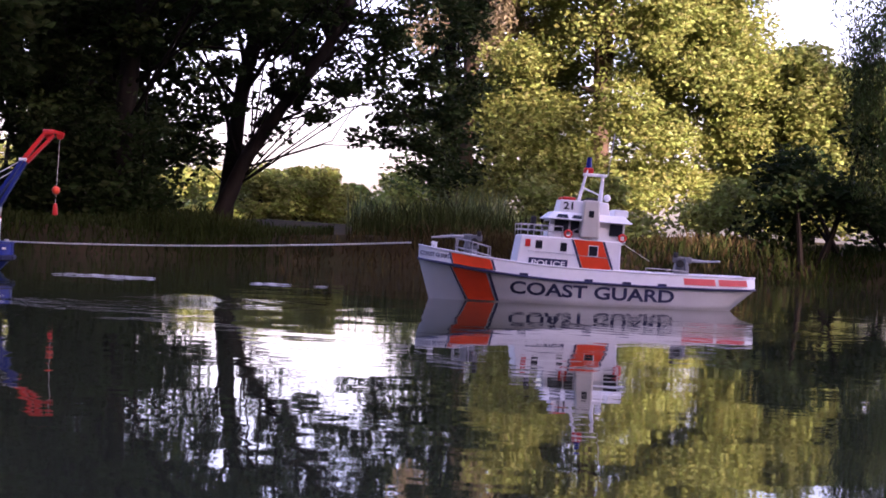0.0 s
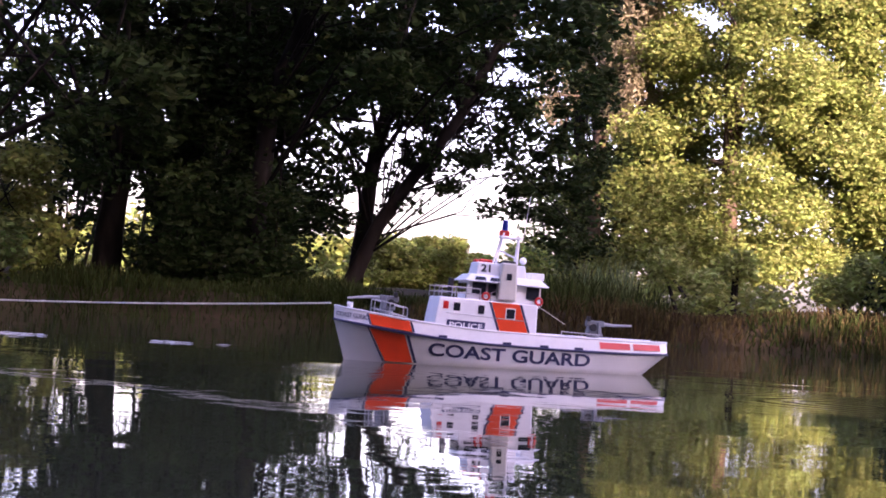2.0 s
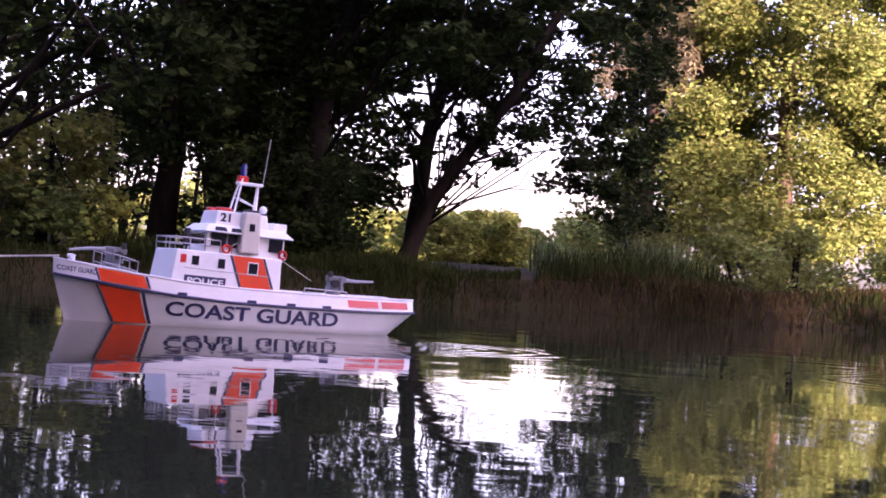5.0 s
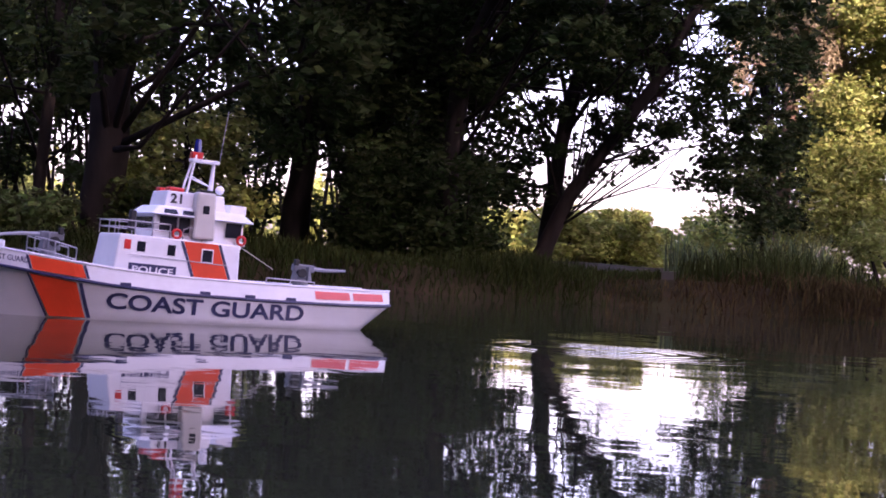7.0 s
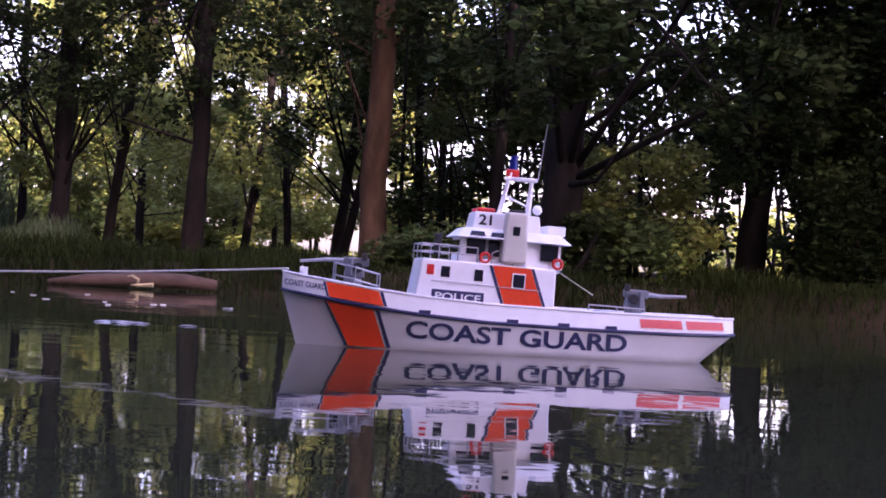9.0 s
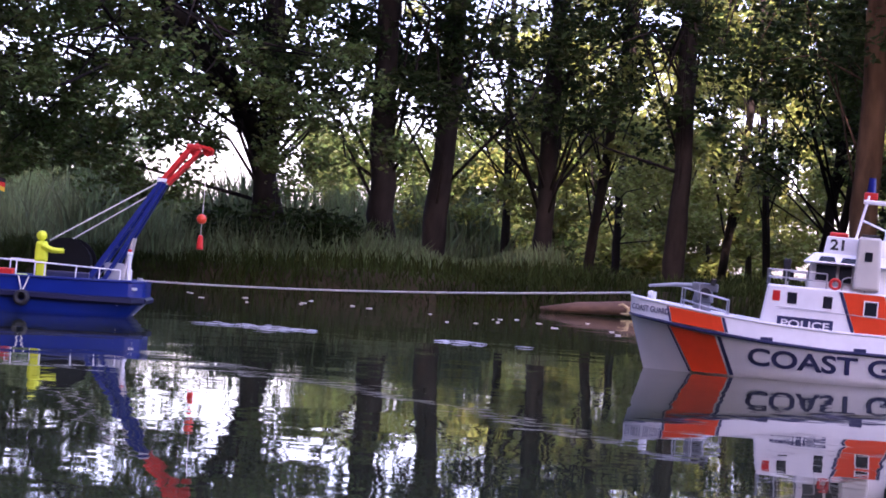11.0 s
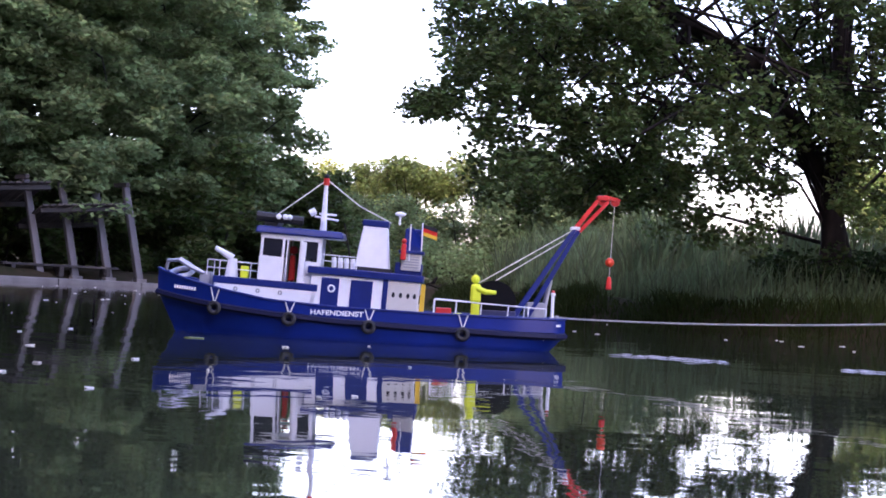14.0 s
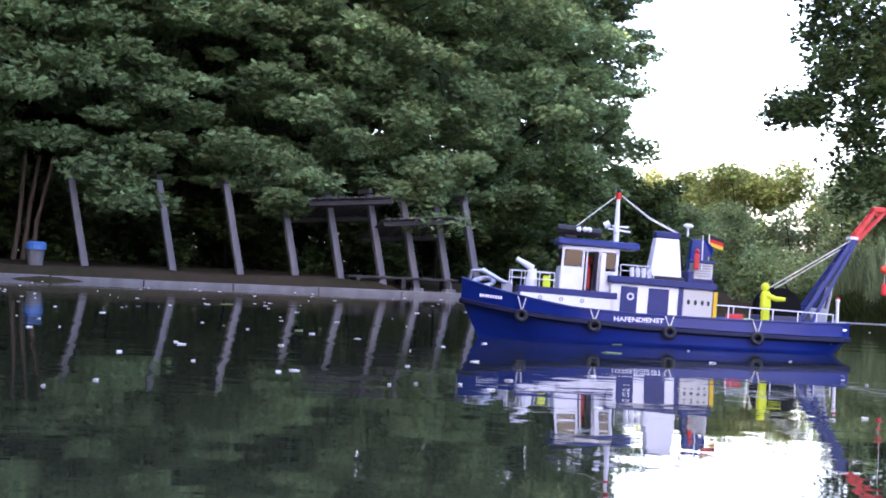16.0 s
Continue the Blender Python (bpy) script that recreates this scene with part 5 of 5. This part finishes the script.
    for s in (1, -1):
        part("crane_beam", tube(bmesh.new(), [(-0.68, s * 0.085, 0.12), (-0.955, s * 0.035, 0.56)], [0.015, 0.012], 4), M_BLUE_TRIM, t, "blue crane beam")
        part("crane_tip", tube(bmesh.new(), [(-0.95, s * 0.034, 0.552), (-1.05, s * 0.03, 0.69)], [0.013, 0.012], 4), M_RED, t, "red crane tip")
        part("crane_fork", tube(bmesh.new(), [(-1.045, s * 0.03, 0.688), (-1.085, s * 0.03, 0.712), (-1.15, s * 0.03, 0.695)], 0.01, 4), M_RED, t)
        part("crane_rope", tube(bmesh.new(), [(-0.53, s * 0.06, 0.272 + s * 0.018), (-0.945, s * 0.036, 0.54 + s * 0.012)], 0.0028, 5), M_ROPE, t)
        part("crane_beam", tube(bmesh.new(), [(-0.745, s * 0.075, 0.125), (-0.968, s * 0.035, 0.548)], [0.012, 0.011], 4), M_BLUE_TRIM, t)
        part("crane_tip", tube(bmesh.new(), [(-0.975, s * 0.034, 0.548), (-1.1, s * 0.03, 0.69)], [0.01, 0.01], 4), M_RED, t)
        part("crane_cylinder", tube(bmesh.new(), [(-0.82, s * 0.05, 0.13), (-0.855, s * 0.045, 0.32)], [0.011, 0.007], 8), M_STEEL, t)
    for k in range(5):
        f = 0.2 + 0.17 * k
        y = 0.085 - 0.05 * f
        part("crane_rung", tube(bmesh.new(), [(-0.68 - 0.275 * f, -y, 0.12 + 0.44 * f), (-0.68 - 0.275 * f, y, 0.12 + 0.44 * f)], 0.006, 6), M_BLUE_TRIM, t)
    for k in range(3):
        part("tip_rung", tube(bmesh.new(), [(-0.98 - 0.035 * k, -0.032, 0.593 + 0.048 * k), (-0.98 - 0.035 * k, 0.032, 0.593 + 0.048 * k)], 0.007, 6), M_RED, t)
    blk("crane_head", (-1.1, -0.04, 0.69), (-1.045, 0.04, 0.716), M_RED, t, 0.006, "red crane head")
    for x in (-1.075, -1.13):
        part("sheave", tube(bmesh.new(), [(x, -0.022, 0.69), (x, 0.022, 0.69)], 0.02, 14), M_RED, t)
    blk("beam_joint", (-0.975, -0.045, 0.553), (-0.935, 0.045, 0.568), M_WHITE, t, 0.003)
    part("hoist_line", tube(bmesh.new(), [(-1.13, 0, 0.69), (-1.12, 0, 0.33)], 0.0012, 5), M_ROPE, t)
    part("hook_ball", ball(bmesh.new(), (-1.12, 0, 0.415), 0.021), M_ORANGE, t, "orange ball on the crane line")
    part("crane_hook", box(bmesh.new(), (-1.135, -0.012, 0.29), (-1.105, 0.012, 0.35), 0.008, (0.6, 0.8)), M_RED, t)
    blk("hydraulic_box", (-0.83, -0.05, 0.1), (-0.75, 0.06, 0.215), M_GREY, t, 0.005)
    part("stern_lamp", ball(tube(bmesh.new(), [(-0.86, 0.15, 0.1), (-0.86, 0.15, 0.25)], 0.008, 8), (-0.86, 0.15, 0.255), 0.012), M_WHITE, t)
    part("stern_light", ball(bmesh.new(), (-0.86, 0.15, 0.265), 0.009), M_RED, t)
    part("deck_crate", box(bmesh.new(), (-0.41, 0.08, 0.1), (-0.34, 0.16, 0.17), 0.005), M_RED, t)
    part("deck_tank", box(bmesh.new(), (-0.46, 0.1, 0.1), (-0.42, 0.16, 0.15), 0.005), M_YELLOW, t)
    part("aft_ladder", box(bmesh.new(), (-0.285, 0.06, 0.1), (-0.265, 0.14, 0.28), 0.002), M_GOLD, t)
    part("tow_bitt", tube(bmesh.new(), [(-0.89, 0, 0.1), (-0.89, 0, 0.16)], 0.012, 10), M_STEEL, t)
    return t


def tow_rope():
    n, L = 24, 2.35
    t = thing("tow_rope", "pale taut tow rope between the two model boats", "rope")
    pts = [(L * i / n, 0, 0.15 + (0.232 - 0.15) * i / n - 0.018 * 4 * (i / n) * (1 - i / n)) for i in range(n + 1)]
    part("rope", tube(bmesh.new(), pts, 0.0035, 6), M_ROPE, t)
    return t


def trim(boat, names, degrees, pivot):
    """Set the upper works down by the stern, as they stand on the sheered deck."""
    m = Matrix.Translation(pivot) @ Matrix.Rotation(radians(-degrees), 4, "Y") @ Matrix.Translation(-Vector(pivot))
    seen = set()
    for o in boat.children_recursive:
        if o.name.split(".")[0] in names or o.type != "MESH" or (o.parent != boat and o.parent.name.split(".")[0] in names):
            continue
        if o.data not in seen:
            seen.add(o.data)
            o.data.transform(m)


patrol_boat = coast_guard_boat()
# the cabin and its top gear stand deep behind the bulwark
for o in patrol_boat.children_recursive:
    kind = o.name.split(".")[0]
    if o.type == "MESH" and (kind == "deckhouse" or o.parent.name.split(".")[0] == "deckhouse" or kind in ("life_ring", "ring_bracket", "hand_rail") or (kind in ("rail_bar", "rail_post") and min(v.co.z for v in o.data.vertices) > 0.27)):
        o.data.transform(Matrix.Translation((0, 0, -0.013)))
LOW = {"hull", "bulwark", "rubbing_strake", "bulwark_cap", "transom_strake", "transom_cap", "deck", "hull_stripe", "bulwark_stripe", "stripe_edge", "film_panel", "scupper", "hull_lettering", "bow_lettering", "name_bar", "tyre_fender", "bow_bitt", "bow_roller",
       "crane_beam", "crane_tip", "crane_rope", "crane_head", "sheave", "beam_joint", "crane_fork", "crane_cylinder", "crane_rung", "tip_rung", "hoist_line", "hook_ball", "crane_hook", "winch_drum", "drum_flange", "winch_bed", "deck_worker_doll", "hydraulic_box",
       "stern_lamp", "stern_light", "tow_bitt", "deck_crate", "deck_tank"}
trim(patrol_boat, LOW, 2.3, (0.1, 0, 0.2))
tug = harbour_tug()
trim(tug, LOW, 2.2, (0.0, 0, 0.15))
rope = tow_rope()


# ---- small things on the water ----
def floating_bits():
    pale = material("pale_petal", (0.7, 0.68, 0.62), 0.6, vary=0.15, scale=40)
    green = material("floating_leaf", (0.2, 0.26, 0.06), 0.5, vary=0.3, scale=40)
    rng = np.random.default_rng(11)

    def bit(x, y, r, mat, label, name):
        bm = bmesh.new()
        n = 9
        ph = rng.uniform(0, 6.28)
        c = bm.verts.new((0, 0, 0.004))
        rim = [bm.verts.new((math.cos(a * math.tau / n + ph) * r * rng.uniform(0.6, 1.3), math.sin(a * math.tau / n + ph) * r * 0.6 * rng.uniform(0.6, 1.2), 0.0015 + 0.004 * rng.uniform(0, 1))) for a in range(n)]
        for a in range(n):
            bm.faces.new((c, rim[a], rim[(a + 1) % n]))
        ext = bmesh.ops.extrude_face_region(bm, geom=bm.faces[:])
        for v in ext["geom"]:
            if isinstance(v, bmesh.types.BMVert):
                v.co.z -= 0.003
        ob = part(name, bm, mat)
        ob.matrix_basis = pose(x, y, 0, 0, 0, rng.uniform(0, 360))
        tagged(ob, label, "leaf" if mat is green else "petal", "bits floating on the pond")

    for k in range(170):
        d = rng.uniform(7, 26) if k > 30 else rng.uniform(3.4, 8)
        az = radians(rng.uniform(50, 84))
        x, y = -1.9 - math.sin(az) * d, -0.3 + math.cos(az) * d
        bit(x, y, rng.uniform(0.006, 0.021) * (0.5 + d / 20), pale, "pale petal or leaf floating on the water", "floating_petal")
    for x, y, r in ((-8.91, 3.34, 0.05), (-9.3, 1.9, 0.04), (-15, 3.0, 0.06), (-7.9, 2.8, 0.04)):
        bit(x, y, r, green, "yellow-green leaf floating on the water", "floating_leaf")
    for k in range(30):
        x, y = rng.uniform(-11, -4), 0
        y = 8.8 + 0.25 * (-x - 4) * rng.uniform(-0.4, 0.1) + rng.uniform(-1.4, 0.6)
        bit(x, y, rng.uniform(0.01, 0.03), pale, "pale petal or leaf floating on the water", "floating_petal")


def wake_streak():
    """Broken ripples trailing the tug, with sky glint put into their pale colour."""
    sky_glint = material("ripple_sky_glint", (0.45, 0.45, 0.45), 0.3, vary=0.35, scale=60)
    rng = np.random.default_rng(5)
    t = thing("wake", "broken ripples trailing behind the blue tug, pale with painted sky glint", "wake", Matrix.Identity(4))
    for k in range(44):
        far = k > 34
        x = rng.uniform(-2.4, -2.05) if far else rng.uniform(-1.6, -1.12)
        y = 0.2 - 0.28 * (x + 1.1) + rng.normal(0, 0.06 + 0.09 * (k % 3 == 0)) + (0.05 if far else 0)
        a, w = rng.uniform(0.008, 0.05), rng.uniform(0.002, 0.007)
        bm = bmesh.new()
        rim = [bm.verts.new((x + math.cos(q) * a, y + math.sin(q) * w - 0.28 * math.cos(q) * a, 0.002 + 0.0015 * rng.uniform())) for q in np.linspace(0, math.tau, 13)[:-1]]
        top = bm.verts.new((x, y, 0.006))
        for i in range(12):
            bm.faces.new((top, rim[i], rim[(i + 1) % 12]))
        part("ripple", bm, sky_glint, t)
    return t


def fallen_log():
    """A bare log lying along the bank, with a forked twig."""
    t = thing("fallen_log", "bare brown log lying at the foot of the bank", "log", Matrix.Translation((-8.75, 11.95, 0.02)))
    wood = material("bare_log", (0.09, 0.052, 0.035), 0.85, vary=0.35, scale=18, bump=0.5, stretch=(0.3, 1, 1))
    part("log", tube(bmesh.new(), [(-0.75, -0.3, 0.0), (-0.45, -0.17, 0.035), (0.0, 0.02, 0.06), (0.3, 0.15, 0.06), (0.55, 0.25, 0.04)], [0.025, 0.05, 0.065, 0.065, 0.045], 12), wood, t, smooth=True)
    pale = material("pale_twig", (0.42, 0.34, 0.18), 0.8, vary=0.2, scale=40)
    part("twig", tube(bmesh.new(), [(0.0, -0.1, 0.0), (0.03, -0.13, 0.06), (-0.02, -0.15, 0.09), (-0.06, -0.15, 0.08)], [0.014, 0.013, 0.01, 0.006], 6), pale, t)
    part("twig", tube(bmesh.new(), [(-0.03, -0.15, 0.01), (0.06, -0.14, 0.012), (0.17, -0.12, 0.02)], [0.008, 0.016, 0.02], 6), pale, t)


floating_bits()
fallen_log()
wake = wake_streak()


# ---- movement ----
def motions():
    walk(patrol_boat, [
        (0, pose(0.616, 7.056, 0, 0, 0, 183.65)),
        (0.5, pose(0.394, 7.046, 0, 0, 0, 186.38)),
        (1, pose(0.162, 7.028, 0, 0, 0, 189.19)),
        (1.5, pose(-0.076, 6.995, 0, 0, 0, 192.16)),
        (2, pose(-0.328, 6.943, 0, 0, 0, 195.27)),
        (2.5, pose(-0.573, 6.871, 0, 0, 0, 198.61)),
        (3, pose(-0.825, 6.779, 0, 0, 0, 201.99)),
        (3.5, pose(-1.057, 6.674, 0, 0, 0, 205.23)),
        (3.7, pose(-1.143, 6.626, 0, 0, 0, 206.41)),
        (5.8, pose(-1.952, 6.026, 0, 0, 0, 217.73)),
        (6, pose(-2.018, 5.969, 0, 0, 0, 218.27)),
        (6.5, pose(-2.165, 5.829, 0, 0, 0, 218.44)),
        (7, pose(-2.304, 5.692, 0, 0, 0, 217.43)),
        (7.5, pose(-2.433, 5.566, 0, 0, 0, 215.54)),
        (8, pose(-2.560, 5.453, 0, 0, 0, 213.38)),
        (8.2, pose(-2.610, 5.415, 0, 0, 0, 212.74)),
        (10.3, pose(-3.178, 5.072, 0, 0, 0, 209.13)),
        (10.5, pose(-3.228, 5.048, 0, 0, 0, 208.57)),
        (11, pose(-3.366, 4.992, 0, 0, 0, 206.63)),
        (11.5, pose(-3.517, 4.938, 0, 0, 0, 204.21)),
        (12, pose(-3.691, 4.881, 0, 0, 0, 201.72)),
        (12.5, pose(-3.895, 4.817, 0, 0, 0, 199.45)),
        (13, pose(-4.133, 4.745, 0, 0, 0, 197.58)),
        (13.5, pose(-4.392, 4.672, 0, 0, 0, 196.12)),
        (14, pose(-4.658, 4.600, 0, 0, 0, 195.03)),
        (14.5, pose(-4.921, 4.531, 0, 0, 0, 194.26)),
        (15, pose(-5.178, 4.467, 0, 0, 0, 193.73)),
        (15.5, pose(-5.427, 4.405, 0, 0, 0, 193.36)),
        (16, pose(-5.674, 4.345, 0, 0, 0, 193.06)),
    ])
    tug_rows = [
        (0, pose(-3.048, 8.061, 0, 0, 0, 191.59)),
        (0.5, pose(-3.336, 7.845, 0, 0, 0, 193.82)),
        (1, pose(-3.604, 7.591, 0, 0, 0, 197.99)),
        (1.5, pose(-3.852, 7.316, 0, 0, 0, 203.36)),
        (2, pose(-4.074, 7.037, 0, 0, 0, 209.17)),
        (2.5, pose(-4.276, 6.766, 0, 0, 0, 214.65)),
        (3, pose(-4.466, 6.518, 0, 0, 0, 219.08)),
        (3.5, pose(-4.658, 6.299, 0, 0, 0, 221.62)),
        (3.7, pose(-4.734, 6.221, 0, 0, 0, 221.92)),
        (5.8, pose(-5.488, 5.448, 0, 0, 0, 222.00)),
        (6, pose(-5.556, 5.377, 0, 0, 0, 221.98)),
        (6.5, pose(-5.716, 5.206, 0, 0, 0, 221.89)),
        (7, pose(-5.870, 5.042, 0, 0, 0, 221.81)),
        (7.5, pose(-6.019, 4.888, 0, 0, 0, 221.76)),
        (8, pose(-6.164, 4.743, 0, 0, 0, 221.77)),
        (8.2, pose(-6.220, 4.689, 0, 0, 0, 221.81)),
        (10.3, pose(-6.808, 4.166, 0, 0, 0, 222.60)),
        (10.5, pose(-6.867, 4.122, 0, 0, 0, 222.80)),
        (11, pose(-7.011, 4.044, 0, 0, 0, 223.76)),
        (11.5, pose(-7.156, 3.993, 0, 0, 0, 225.23)),
        (12, pose(-7.320, 3.950, 0, 0, 0, 227.18)),
        (12.5, pose(-7.510, 3.906, 0, 0, 0, 229.50)),
        (13, pose(-7.739, 3.853, 0, 0, 0, 232.07)),
        (13.5, pose(-7.975, 3.805, 0, 0, 0, 234.64)),
        (14, pose(-8.216, 3.754, 0, 0, 0, 237.21)),
        (14.5, pose(-8.443, 3.706, 0, 0, 0, 239.83)),
        (15, pose(-8.646, 3.660, 0, 0, 0, 242.76)),
        (15.5, pose(-8.825, 3.622, 0, 0, 0, 245.85)),
        (16, pose(-8.996, 3.583, 0, 0, 0, 249.04)),
    ]
    walk(tug, tug_rows)
    walk(wake, tug_rows)
    walk(rope, [
        (0, pose(-2.166, 8.242, 0, 0, 0, -30.30)),
        (0.5, pose(-2.462, 8.060, 0, 0, 0, -26.55)),
        (1, pose(-2.748, 7.869, 0, 0, 0, -22.98)),
        (1.5, pose(-3.026, 7.673, 0, 0, 0, -19.77)),
        (2, pose(-3.288, 7.476, 0, 0, 0, -17.17)),
        (2.5, pose(-3.536, 7.278, 0, 0, 0, -15.06)),
        (3, pose(-3.768, 7.085, 0, 0, 0, -13.63)),
        (3.5, pose(-3.985, 6.897, 0, 0, 0, -12.50)),
        (3.7, pose(-4.065, 6.823, 0, 0, 0, -12.47)),
        (5.8, pose(-4.819, 6.050, 0, 0, 0, -11.07)),
        (6, pose(-4.887, 5.979, 0, 0, 0, -10.81)),
        (6.5, pose(-5.046, 5.807, 0, 0, 0, -10.03)),
        (7, pose(-5.199, 5.642, 0, 0, 0, -9.13)),
        (7.5, pose(-5.347, 5.487, 0, 0, 0, -7.96)),
        (8, pose(-5.492, 5.342, 0, 0, 0, -6.67)),
        (8.2, pose(-5.550, 5.289, 0, 0, 0, -6.12)),
        (10.3, pose(-6.145, 4.775, 0, 0, 0, -1.05)),
        (10.5, pose(-6.207, 4.734, 0, 0, 0, -0.51)),
        (11, pose(-6.361, 4.666, 0, 0, 0, 0.28)),
        (11.5, pose(-6.523, 4.632, 0, 0, 0, 0.46)),
        (12, pose(-6.708, 4.611, 0, 0, 0, 0.28)),
        (12.5, pose(-6.926, 4.591, 0, 0, 0, -0.16)),
        (13, pose(-7.186, 4.563, 0, 0, 0, -0.70)),
        (13.5, pose(-7.454, 4.539, 0, 0, 0, -1.49)),
        (14, pose(-7.728, 4.510, 0, 0, 0, -2.20)),
        (14.5, pose(-7.991, 4.484, 0, 0, 0, -2.99)),
        (15, pose(-8.234, 4.461, 0, 0, 0, -3.86)),
        (15.5, pose(-8.457, 4.443, 0, 0, 0, -4.87)),
        (16, pose(-8.674, 4.423, 0, 0, 0, -5.84)),
    ])


motions()
